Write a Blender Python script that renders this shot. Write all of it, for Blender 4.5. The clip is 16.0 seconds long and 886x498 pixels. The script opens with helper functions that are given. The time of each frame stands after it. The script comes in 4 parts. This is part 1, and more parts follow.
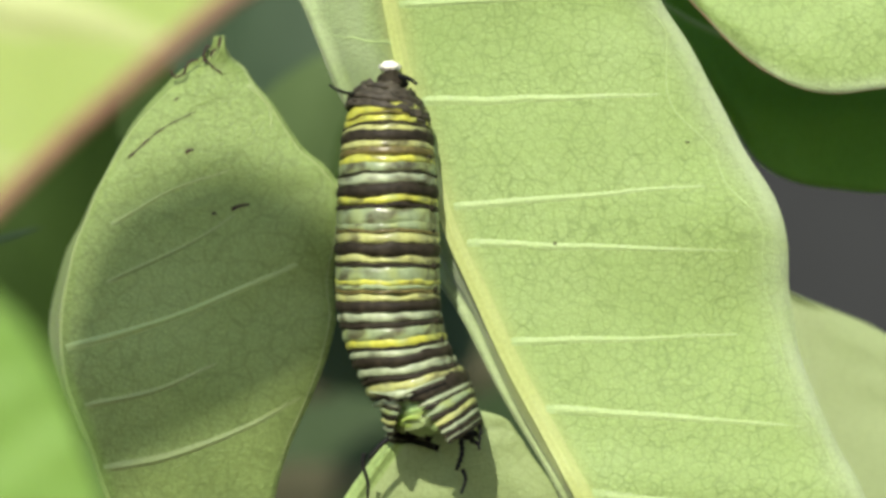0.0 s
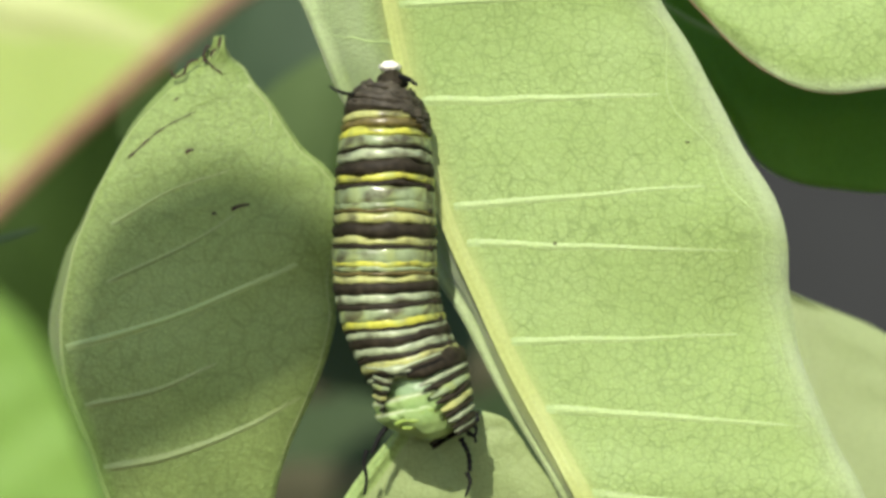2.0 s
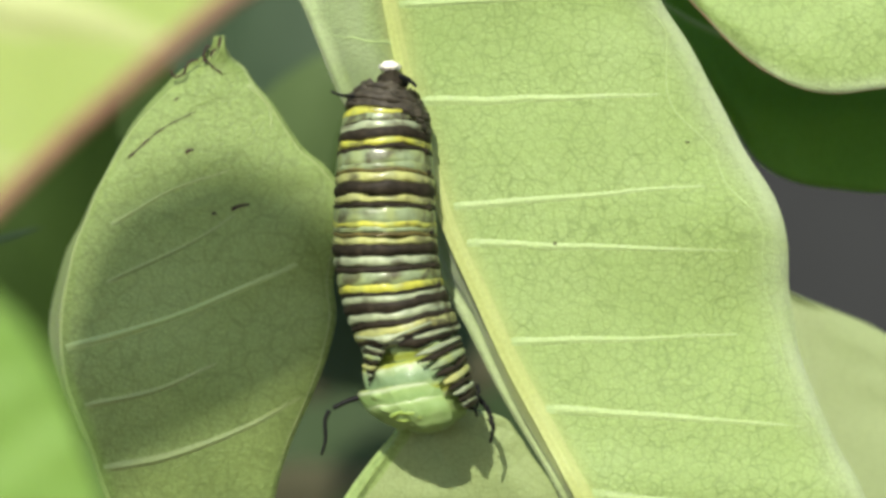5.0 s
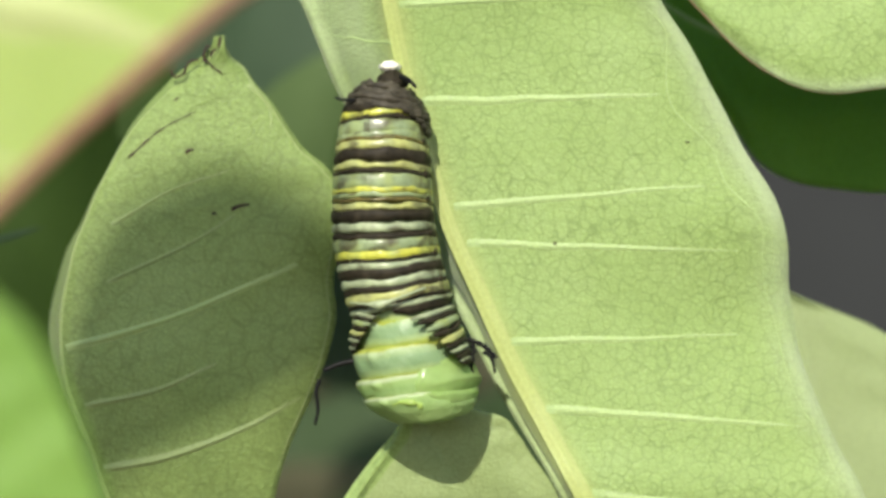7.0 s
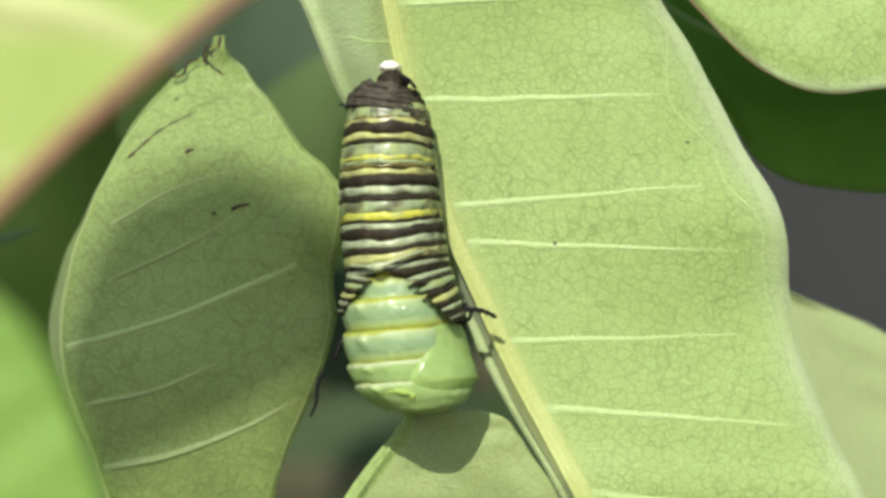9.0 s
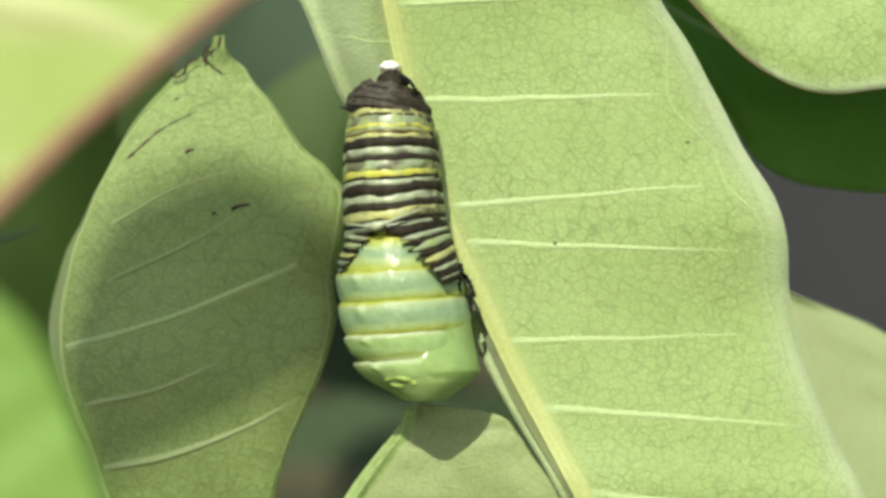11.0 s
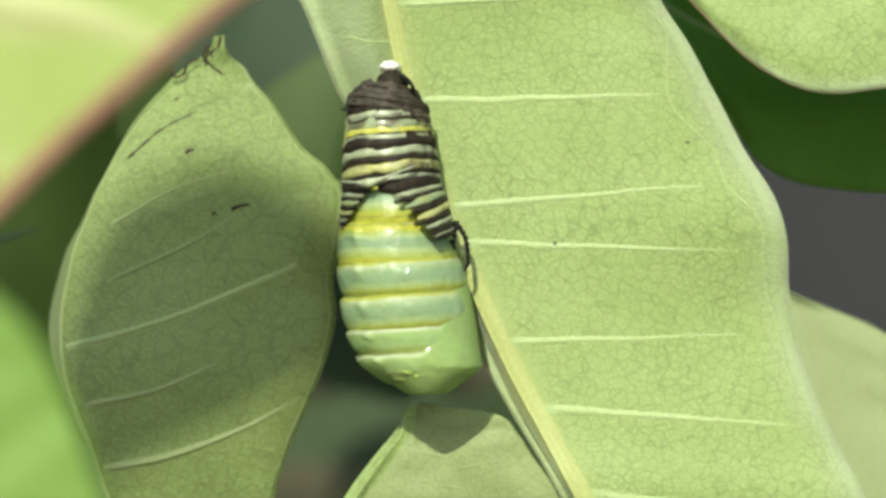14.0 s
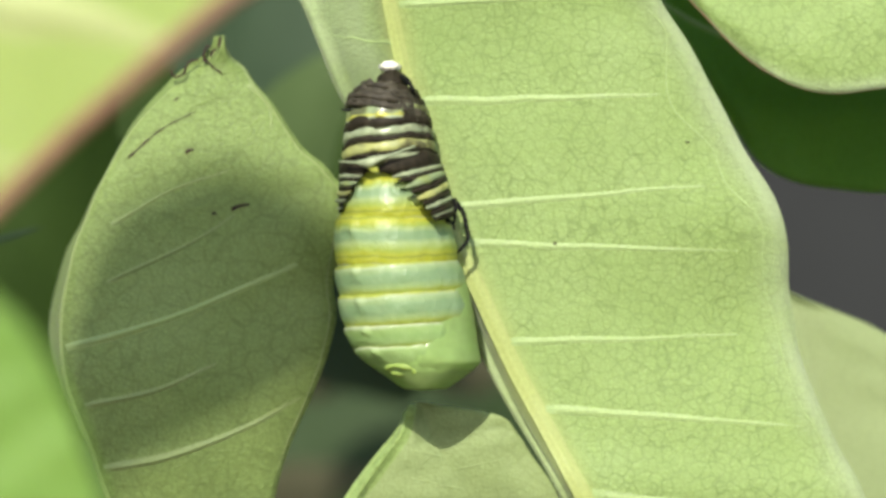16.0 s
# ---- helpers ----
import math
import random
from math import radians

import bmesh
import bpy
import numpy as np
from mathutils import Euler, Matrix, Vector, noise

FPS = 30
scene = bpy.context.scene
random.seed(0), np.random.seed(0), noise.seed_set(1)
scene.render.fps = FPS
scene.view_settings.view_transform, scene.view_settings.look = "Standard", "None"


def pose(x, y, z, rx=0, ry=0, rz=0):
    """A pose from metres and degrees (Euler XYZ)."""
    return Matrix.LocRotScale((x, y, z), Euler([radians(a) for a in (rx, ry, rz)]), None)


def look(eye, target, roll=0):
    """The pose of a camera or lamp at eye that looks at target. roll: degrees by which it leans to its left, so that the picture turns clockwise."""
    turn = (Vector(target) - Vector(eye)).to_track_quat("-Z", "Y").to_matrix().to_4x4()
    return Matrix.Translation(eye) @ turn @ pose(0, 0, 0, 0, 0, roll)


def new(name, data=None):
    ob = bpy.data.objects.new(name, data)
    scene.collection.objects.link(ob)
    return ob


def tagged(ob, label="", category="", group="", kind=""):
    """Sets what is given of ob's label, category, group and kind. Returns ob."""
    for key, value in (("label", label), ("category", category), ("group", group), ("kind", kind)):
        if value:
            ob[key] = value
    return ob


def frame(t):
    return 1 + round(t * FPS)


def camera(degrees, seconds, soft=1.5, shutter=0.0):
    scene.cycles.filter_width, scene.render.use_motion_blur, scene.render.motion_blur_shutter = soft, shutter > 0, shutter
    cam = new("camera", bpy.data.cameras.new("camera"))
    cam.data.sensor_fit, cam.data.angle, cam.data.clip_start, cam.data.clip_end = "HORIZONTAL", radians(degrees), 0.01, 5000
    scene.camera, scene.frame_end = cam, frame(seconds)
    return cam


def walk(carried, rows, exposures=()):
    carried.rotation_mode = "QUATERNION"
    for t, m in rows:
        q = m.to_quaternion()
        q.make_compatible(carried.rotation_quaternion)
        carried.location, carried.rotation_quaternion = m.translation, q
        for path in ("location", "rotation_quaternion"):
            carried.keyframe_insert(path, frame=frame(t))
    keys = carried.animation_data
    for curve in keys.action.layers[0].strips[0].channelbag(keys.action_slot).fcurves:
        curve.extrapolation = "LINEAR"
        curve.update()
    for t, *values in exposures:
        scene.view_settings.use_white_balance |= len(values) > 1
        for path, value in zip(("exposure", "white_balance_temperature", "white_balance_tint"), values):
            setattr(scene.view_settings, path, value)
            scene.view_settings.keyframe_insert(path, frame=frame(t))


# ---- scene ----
# A monarch caterpillar sheds its skin under a milkweed leaf. One unit of the plan is 0.05 mm on the focal plane.
U = 5e-5
REACH = 0.40            # from the lens to the hanging animal
EYE = Vector((0.0, -REACH, 1.0))

cam = camera(2 * math.degrees(math.atan(784 * U / REACH)), 16.0, soft=3.4)
cam.data.dof.use_dof = True
cam.data.dof.focus_distance = REACH + 0.001
cam.data.dof.aperture_fstop = 28.0
walk(cam, [(0.0, look(EYE, EYE + Vector((0, 1, 0)))), (16.0, look(EYE, EYE + Vector((0, 1, 0))))], exposures=[(0.0, 0.45), (16.0, 0.45)])

# ---- world, sun ----
SUN_FROM = Vector((-0.20, -1.0, 0.66)).normalized()
world = bpy.data.worlds.new("sky")
scene.world = world
world.use_nodes = True
wn = world.node_tree.nodes
sky = wn.new("ShaderNodeTexSky")
sky.sky_type = "NISHITA"
sky.sun_disc = False
sky.sun_elevation = math.asin(SUN_FROM.z)
sky.sun_rotation = math.atan2(SUN_FROM.x, SUN_FROM.y)
wn["Background"].inputs["Strength"].default_value = 0.14
world.node_tree.links.new(sky.outputs[0], wn["Background"].inputs["Color"])
sun = new("sun", bpy.data.lights.new("sun", "SUN"))
sun.data.energy = 4.2
sun.data.angle = radians(0.53)
sun.data.color = (1.0, 0.95, 0.86)
sun.matrix_basis = look(EYE + SUN_FROM * 3, EYE)


def spot(u, v, d=0.0):
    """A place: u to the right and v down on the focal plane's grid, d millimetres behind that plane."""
    k = (REACH + d * 1e-3) / REACH
    return Vector(((u - 784) * U * k, d * 1e-3, 1.0 + (441 - v) * U * k))


# ---- materials ----
class Nodes:
    """Short words for building one node material."""

    def __init__(self, name, rough=0.5, spec=0.5):
        self.mat = bpy.data.materials.new(name)
        self.mat.use_nodes = True
        self.tree = self.mat.node_tree
        self.out = self.tree.nodes["Material Output"]
        self.bsdf = self.tree.nodes["Principled BSDF"]
        self.bsdf.inputs["Roughness"].default_value = rough
        self.bsdf.inputs["Specular IOR Level"].default_value = spec
        self.coord = self.add("ShaderNodeTexCoord")

    def add(self, kind, **inputs):
        node = self.tree.nodes.new(kind)
        for key, value in inputs.items():
            self.put(node.inputs[key.replace("_", " ")], value)
        return node

    def put(self, socket, value):
        if isinstance(value, bpy.types.NodeSocket):
            self.tree.links.new(value, socket)
        else:
            socket.default_value = value

    def noise(self, scale, detail=3.0, space="Object", rough=0.55):
        return self.add("ShaderNodeTexNoise", Vector=self.coord.outputs[space], Scale=scale, Detail=detail, Roughness=rough).outputs["Fac"]

    def cells(self, scale, space="Object", warp=0.0):
        vec = self.coord.outputs[space]
        if warp:
            n = self.add("ShaderNodeTexNoise", Vector=vec, Scale=scale * 0.6, Detail=2.0)
            mix = self.add("ShaderNodeVectorMath", **{})
            mix.operation = "MULTIPLY_ADD"
            self.put(mix.inputs[0], n.outputs["Color"])
            mix.inputs[1].default_value = (warp,) * 3
            self.put(mix.inputs[2], vec)
            vec = mix.outputs[0]
        node = self.tree.nodes.new("ShaderNodeTexVoronoi")
        node.feature = "DISTANCE_TO_EDGE"
        self.put(node.inputs["Vector"], vec)
        node.inputs["Scale"].default_value = scale
        return node.outputs["Distance"]

    def ramp(self, fac, *stops):
        node = self.tree.nodes.new("ShaderNodeValToRGB")
        self.put(node.inputs[0], fac)
        els = node.color_ramp.elements
        while len(els) < len(stops):
            els.new(0.5)
        for e, (p, c) in zip(els, stops):
            e.position = p
            e.color = (*c, 1) if len(c) == 3 else c
        return node.outputs["Color"]

    def mix(self, fac, a, b, how="MIX"):
        node = self.tree.nodes.new("ShaderNodeMix")
        node.data_type, node.blend_type = "RGBA", how
        for i, value in ((0, fac), (6, a), (7, b)):
            if isinstance(value, tuple) and len(value) == 3:
                value = (*value, 1)
            self.put(node.inputs[i], value)
        return node.outputs[2]

    def math(self, how, a, b=0.0):
        node = self.tree.nodes.new("ShaderNodeMath")
        node.operation = how
        self.put(node.inputs[0], a)
        self.put(node.inputs[1], b)
        return node.outputs[0]

    def bump(self, height, strength, distance):
        node = self.add("ShaderNodeBump", Height=height, Strength=strength, Distance=distance)
        self.put(self.bsdf.inputs["Normal"], node.outputs[0])
        return node.outputs[0]

    def colour(self, value):
        self.put(self.bsdf.inputs["Base Color"], (*value, 1) if isinstance(value, tuple) else value)
        return self

    def thin(self, amount, colour):
        """Lets light through, as a leaf does."""
        glow = self.add("ShaderNodeBsdfTranslucent")
        self.put(glow.inputs["Color"], (*colour, 1) if isinstance(colour, tuple) else colour)
        mix = self.add("ShaderNodeMixShader", Fac=amount)
        self.put(mix.inputs[1], self.bsdf.outputs[0])
        self.put(mix.inputs[2], glow.outputs[0])
        self.put(self.out.inputs["Surface"], mix.outputs[0])
        return self


def leaf_material(name, base, dark, light, net=0.5, fine=2100.0, coarse=900.0, thin=0.3, rough=0.55, seed=0.0, fuzz=0.08, relief=0.28, spec=0.35, speckle=0.28, woolly=None):
    m = Nodes(name, rough, spec)
    col = m.ramp(m.noise(70.0 + seed, 4.0), (0.32, dark), (0.52, base), (0.72, light))
    grain = m.noise(3400.0, 2.0)
    col = m.mix(speckle, col, m.ramp(grain, (0.3, tuple(c * 0.6 for c in base)), (0.7, tuple(min(1, c * 1.35) for c in base))))
    big = m.cells(coarse, warp=0.85 / coarse)
    small = m.cells(fine, warp=0.4 / fine)
    # the larger lines come and go a little
    broken = m.ramp(m.noise(260.0 + seed, 2.0), (0.36, (0.62, 0.62, 0.62)), (0.60, (1, 1, 1)))
    lines = m.math("MULTIPLY", m.ramp(big, (0.0, (1, 1, 1)), (0.03, (0.8, 0.8, 0.8)), (0.075, (0, 0, 0))), broken)
    lines = m.math("MAXIMUM", lines, m.math("MULTIPLY", m.ramp(small, (0.0, (0.48, 0.48, 0.48)), (0.13, (0, 0, 0))), broken))
    col = m.mix(m.math("MULTIPLY", lines, net), col, tuple(c * 0.5 for c in dark))
    if woolly:
        rim = m.tree.nodes.new("ShaderNodeAttribute")
        rim.attribute_name = "rim"
        patchy = m.ramp(m.noise(240.0, 3.0), (0.3, (0.55, 0.55, 0.55)), (0.65, (1, 1, 1)))
        col = m.mix(m.math("MULTIPLY", rim.outputs["Fac"], patchy), col, woolly)
        near = m.tree.nodes.new("ShaderNodeAttribute")
        near.attribute_name = "rib"
        col = m.mix(near.outputs["Fac"], col, (0.425, 0.49, 0.165))
    m.colour(col)
    puff = m.math("MULTIPLY", m.math("MINIMUM", small, 0.3), 1.6)
    m.bump(m.math("SUBTRACT", m.math("ADD", puff, m.math("MULTIPLY", grain, 0.5)), m.math("MULTIPLY", lines, 0.25)), relief, 0.0003)
    m.bsdf.inputs["Sheen Weight"].default_value = fuzz
    m.bsdf.inputs["Sheen Roughness"].default_value = 0.4
    m.thin(thin, tuple(min(1, c * 1.25) for c in (base[0], base[1], base[2] * 0.5)))
    return m.mat


M_LEAF = leaf_material("pale_leaf_underside", (0.350, 0.478, 0.160), (0.313, 0.44, 0.135), (0.397, 0.52, 0.208), net=0.72, fuzz=0.36, speckle=0.30, relief=0.28, woolly=(0.46, 0.53, 0.34))
M_OLIVE = leaf_material("grey_green_leaf", (0.262, 0.36, 0.108), (0.21, 0.30, 0.080), (0.318, 0.42, 0.150), net=0.48, coarse=480.0, fine=1700.0, seed=9, speckle=0.62, relief=0.34)
M_SOFT = leaf_material("soft_pale_green_leaf", (0.35, 0.43, 0.195), (0.31, 0.39, 0.17), (0.39, 0.47, 0.235), net=0.08, seed=5)
M_GREY = leaf_material("pale_grey_green_leaf", (0.355, 0.445, 0.185), (0.315, 0.40, 0.155), (0.405, 0.485, 0.235), net=0.35, coarse=600.0, seed=14)
M_BRIGHT = leaf_material("bright_yellow_green_leaf", (0.385, 0.495, 0.135), (0.34, 0.45, 0.11), (0.45, 0.55, 0.195), net=0.1, rough=0.42)
M_FRESH = leaf_material("fresh_green_leaf", (0.20, 0.35, 0.06), (0.175, 0.32, 0.055), (0.24, 0.39, 0.085), net=0.1)
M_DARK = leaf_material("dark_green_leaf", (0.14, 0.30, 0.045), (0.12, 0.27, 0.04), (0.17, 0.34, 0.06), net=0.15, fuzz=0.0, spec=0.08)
M_FAR = leaf_material("background_leaf", (0.085, 0.13, 0.045), (0.06, 0.10, 0.03), (0.12, 0.16, 0.08), net=0.1, fuzz=0.0, spec=0.08)
# a darker copy of the background leaf: the shade is put into its colour
M_SHADE_TONED = leaf_material("shade_toned_background_leaf", (0.034, 0.064, 0.012), (0.022, 0.045, 0.008), (0.050, 0.085, 0.022), net=0.1, fuzz=0.0, spec=0.08)
M_TEAL = leaf_material("grey_teal_background_leaf", (0.050, 0.083, 0.042), (0.038, 0.066, 0.032), (0.065, 0.098, 0.054), net=0.1, fuzz=0.0, spec=0.15)
M_DRY = leaf_material("brownish_background_leaf", (0.13, 0.125, 0.07), (0.10, 0.10, 0.05), (0.16, 0.15, 0.09), net=0.1, fuzz=0.0, spec=0.1)
M_STREAK = leaf_material("pale_foreground_vein", (0.50, 0.56, 0.23), (0.46, 0.52, 0.20), (0.54, 0.59, 0.27), net=0.02, rough=0.45)
M_HAZE = leaf_material("low_background_leaf", (0.050, 0.082, 0.032), (0.036, 0.062, 0.022), (0.068, 0.10, 0.046), net=0.1, fuzz=0.0, spec=0.15)


def plain_material(name, base, spread=0.25, scale=900.0, rough=0.5, spec=0.4, relief=0.3):
    m = Nodes(name, rough, spec)
    n = m.noise(scale, 4.0)
    lo, hi = tuple(c * (1 - spread) for c in base), tuple(min(1, c * (1 + spread)) for c in base)
    m.colour(m.ramp(n, (0.3, lo), (0.7, hi)))
    m.bump(m.noise(scale * 2.5, 3.0), relief, 0.0002)
    return m.mat


M_RIB = leaf_material("pale_yellow_midrib", (0.43, 0.495, 0.17), (0.385, 0.455, 0.14), (0.47, 0.53, 0.22), net=0.03, rough=0.45, thin=0.2, relief=0.12)
M_VEIN = leaf_material("pale_leaf_vein", (0.38, 0.50, 0.195), (0.345, 0.465, 0.165), (0.42, 0.53, 0.24), net=0.05, rough=0.42, thin=0.2)
M_VEIN_DULL = leaf_material("dull_leaf_vein", (0.305, 0.39, 0.145), (0.28, 0.36, 0.125), (0.335, 0.42, 0.17), net=0.05, rough=0.5, thin=0.25)
M_RIM = plain_material("red_brown_leaf_margin", (0.22, 0.115, 0.065), 0.25, 300.0, 0.6)
M_BROWN = plain_material("dry_brown_leaf_scar", (0.035, 0.018, 0.010), 0.4, 1500.0, 0.8)
M_STEM = plain_material("green_stem", (0.20, 0.30, 0.09), 0.2, 120.0, 0.5)
M_SILK = plain_material("white_silk", (0.80, 0.77, 0.63), 0.06, 2500.0, 0.9, 0.1, 0.3)
M_WALL = plain_material("dark_grey_render", (0.028, 0.030, 0.030), 0.12, 14.0, 0.9, 0.2)
M_SOIL = plain_material("brown_garden_soil", (0.10, 0.075, 0.05), 0.4, 30.0, 0.95, 0.1)


def skin_material(name, base, spread, rough=0.40, coat=0.22, flank=0.0, thin=0.0, wash=None, spec=0.3):
    """Skin; the mesh's own tone, where it has one, gives the dark markings."""
    m = Nodes(name, rough, spec)
    n = m.noise(1400.0, 3.0)
    lo, hi = tuple(c * (1 - spread) for c in base), tuple(min(1, c * (1 + spread)) for c in base)
    col = m.ramp(n, (0.28, lo), (0.72, hi))
    if wash:
        col = m.mix(m.ramp(m.noise(420.0, 2.0), (0.42, (0, 0, 0)), (0.62, (0.75, 0.75, 0.75))), col, wash)
    if flank:
        tone = m.tree.nodes.new("ShaderNodeAttribute")
        tone.attribute_name = "tone"
        speck = m.ramp(m.noise(1700.0, 3.0), (0.35, (0.55, 0.55, 0.55)), (0.6, (1, 1, 1)))
        col = m.mix(m.math("MULTIPLY", m.math("MULTIPLY", tone.outputs["Fac"], speck), flank), col, (0.045, 0.036, 0.016))
    m.colour(col)
    if thin:
        m.thin(thin, base)
    m.bsdf.inputs["Coat Weight"].default_value = coat
    m.bsdf.inputs["Coat Roughness"].default_value = 0.16
    m.bump(m.noise(2200.0, 2.0), 0.12, 0.0002)
    return m.mat


M_FOLD = skin_material("wrinkled_brown_black_skin", (0.046, 0.040, 0.026), 0.6, 0.55, 0.0, spec=0.22)
M_BLACK = skin_material("black_skin", (0.024, 0.020, 0.012), 0.5, 0.55, 0.0, spec=0.1)
M_JET = skin_material("jet_black_horn", (0.007, 0.007, 0.006), 0.4, 0.5, 0.0, spec=0.15)
M_WHITE = skin_material("cream_white_skin", (0.29, 0.335, 0.19), 0.25, flank=0.9, wash=(0.22, 0.27, 0.15))
M_PALE = skin_material("pale_green_skin", (0.205, 0.26, 0.125), 0.25, flank=0.9, wash=(0.25, 0.30, 0.09))
M_YELLOW = skin_material("yellow_skin", (0.41, 0.415, 0.05), 0.25, flank=0.9, wash=(0.27, 0.32, 0.08))
M_UMBER = skin_material("umber_skin", (0.105, 0.085, 0.022), 0.5)
M_CREAM = skin_material("yellowish_cream_skin", (0.345, 0.36, 0.115), 0.25, flank=0.9, wash=(0.29, 0.32, 0.13))
M_CASE = skin_material("jade_green_pupa_skin", (0.48, 0.65, 0.235), 0.16, 0.30, 0.4, thin=0.6)
M_DIMPLE = skin_material("lime_yellow_pupa_skin", (0.44, 0.60, 0.14), 0.12, 0.35, 0.3, thin=0.4)


def band_material(name, stops, clear=0.4):
    """Pupa skin of one ring, coloured in lines along the ring's height, lowest first."""
    m = Nodes(name, 0.42, 0.3)
    z = m.add("ShaderNodeSeparateXYZ", Vector=m.coord.outputs["Generated"]).outputs["Z"]
    z = m.math("ADD", z, m.math("SUBTRACT", m.math("MULTIPLY", m.noise(450.0, 2.0), 0.12), 0.06))
    col = m.ramp(z, *[(p, tuple(0.89 * k for k in q)) for p, q in stops])
    col = m.mix(0.14, col, m.ramp(m.noise(800.0, 3.0), (0.3, (0.25, 0.38, 0.20)), (0.7, (0.66, 0.76, 0.50))))
    m.colour(col)
    m.bsdf.inputs["Coat Weight"].default_value = 0.4
    m.bsdf.inputs["Coat Roughness"].default_value = 0.09
    m.thin(clear, col)
    m.put(m.bsdf.inputs["Coat Normal"], m.bump(m.noise(1100.0, 3.0), 0.75, 0.0003))
    return m.mat


LEMON, MILKY, AQUA, OLIVE_LINE, LEAFY, CHALK = (0.60, 0.62, 0.02), (0.50, 0.64, 0.24), (0.315, 0.485, 0.225), (0.33, 0.39, 0.02), (0.45, 0.57, 0.07), (0.62, 0.68, 0.42)
M_BANDS_UP = band_material("yellow_banded_pupa_skin", [(0.10, AQUA), (0.14, CHALK), (0.18, LEMON), (0.26, LEMON), (0.29, OLIVE_LINE), (0.32, LEMON), (0.41, LEAFY), (0.51, MILKY), (0.58, AQUA), (0.68, AQUA), (0.74, MILKY), (0.80, LEAFY), (0.86, LEMON), (0.92, LEMON), (0.945, OLIVE_LINE), (0.975, LEMON)])
M_BANDS = [band_material("banded_pupa_skin", [(0.12, MILKY), (0.165, (0.54, 0.61, 0.07)), (0.215, (0.39, 0.45, 0.02)), (0.27, (0.48, 0.57, 0.06)), (0.38, (0.43, 0.59, 0.22)), (0.50, AQUA), (0.68, AQUA), (0.79, (0.43, 0.59, 0.26)), (0.87, (0.55, 0.66, 0.34)), (0.93, (0.54, 0.60, 0.05)), (0.98, (0.38, 0.45, 0.03))]),
           band_material("narrow_banded_pupa_skin", [(0.22, MILKY), (0.28, (0.40, 0.50, 0.06)), (0.40, (0.42, 0.62, 0.20)), (0.58, (0.37, 0.58, 0.18)), (0.80, (0.43, 0.63, 0.19)), (0.92, CHALK), (0.99, (0.42, 0.54, 0.10))]),
           band_material("front_pupa_skin", [(0.30, (0.41, 0.60, 0.18)), (0.62, (0.39, 0.59, 0.18)), (0.84, (0.44, 0.63, 0.20)), (0.93, CHALK), (0.99, (0.42, 0.54, 0.10))])]


# ---- building blocks ----
def mesh_from(name, verts, faces, mat, smooth=True):
    me = bpy.data.meshes.new(name)
    me.from_pydata([tuple(v) for v in verts], [], faces)
    me.materials.append(mat)
    me.polygons.foreach_set("use_smooth", [smooth] * len(me.polygons))
    me.update()
    return me


def part(name, me, parent, label=""):
    ob = new(name, me)
    ob.parent = parent
    return tagged(ob, label)


def thing(name, label, category, place, group="", kind=""):
    ob = new(name)
    ob.empty_display_size = 0.01
    ob.location = place
    return tagged(ob, label, category, group, kind)


def glide(points, n):
    """n + 1 points on a smooth line through the given ones (rows of numbers)."""
    p = np.array(points, float)
    p = np.vstack([2 * p[0] - p[1], p, 2 * p[-1] - p[-2]])
    out = []
    for s in np.linspace(0, len(points) - 1, n + 1):
        i = min(int(s), len(points) - 2)
        t = s - i
        a, b, c, d = p[i:i + 4]
        out.append(0.5 * (2 * b + (c - a) * t + (2 * a - 5 * b + 4 * c - d) * t * t + (3 * b - a - 3 * c + d) * t ** 3))
    return np.array(out)


def tube(points, radii, sides=8, knots=0.0, flat=1.0):
    """Vertices and faces of a tapered tube with closed ends along points."""
    pts = [Vector(p) for p in points]
    verts, faces = [], []
    up = Vector((0.13, -0.97, 0.2))
    for i, p in enumerate(pts):
        ahead = (pts[min(i + 1, len(pts) - 1)] - pts[max(i - 1, 0)]).normalized()
        a = ahead.cross(up).normalized()
        b = a.cross(ahead).normalized()
        r = radii[i] * (1 + knots * math.sin(i * 2.1))
        for k in range(sides):
            w = 2 * math.pi * k / sides
            verts.append(p + (a * math.cos(w) + b * math.sin(w) * flat) * r)
    for i in range(len(pts) - 1):
        for k in range(sides):
            q = (k + 1) % sides
            faces.append((i * sides + k, i * sides + q, (i + 1) * sides + q, (i + 1) * sides + k))
    faces.append(tuple(range(sides))[::-1])
    faces.append(tuple((len(pts) - 1) * sides + k for k in range(sides)))
    return verts, faces


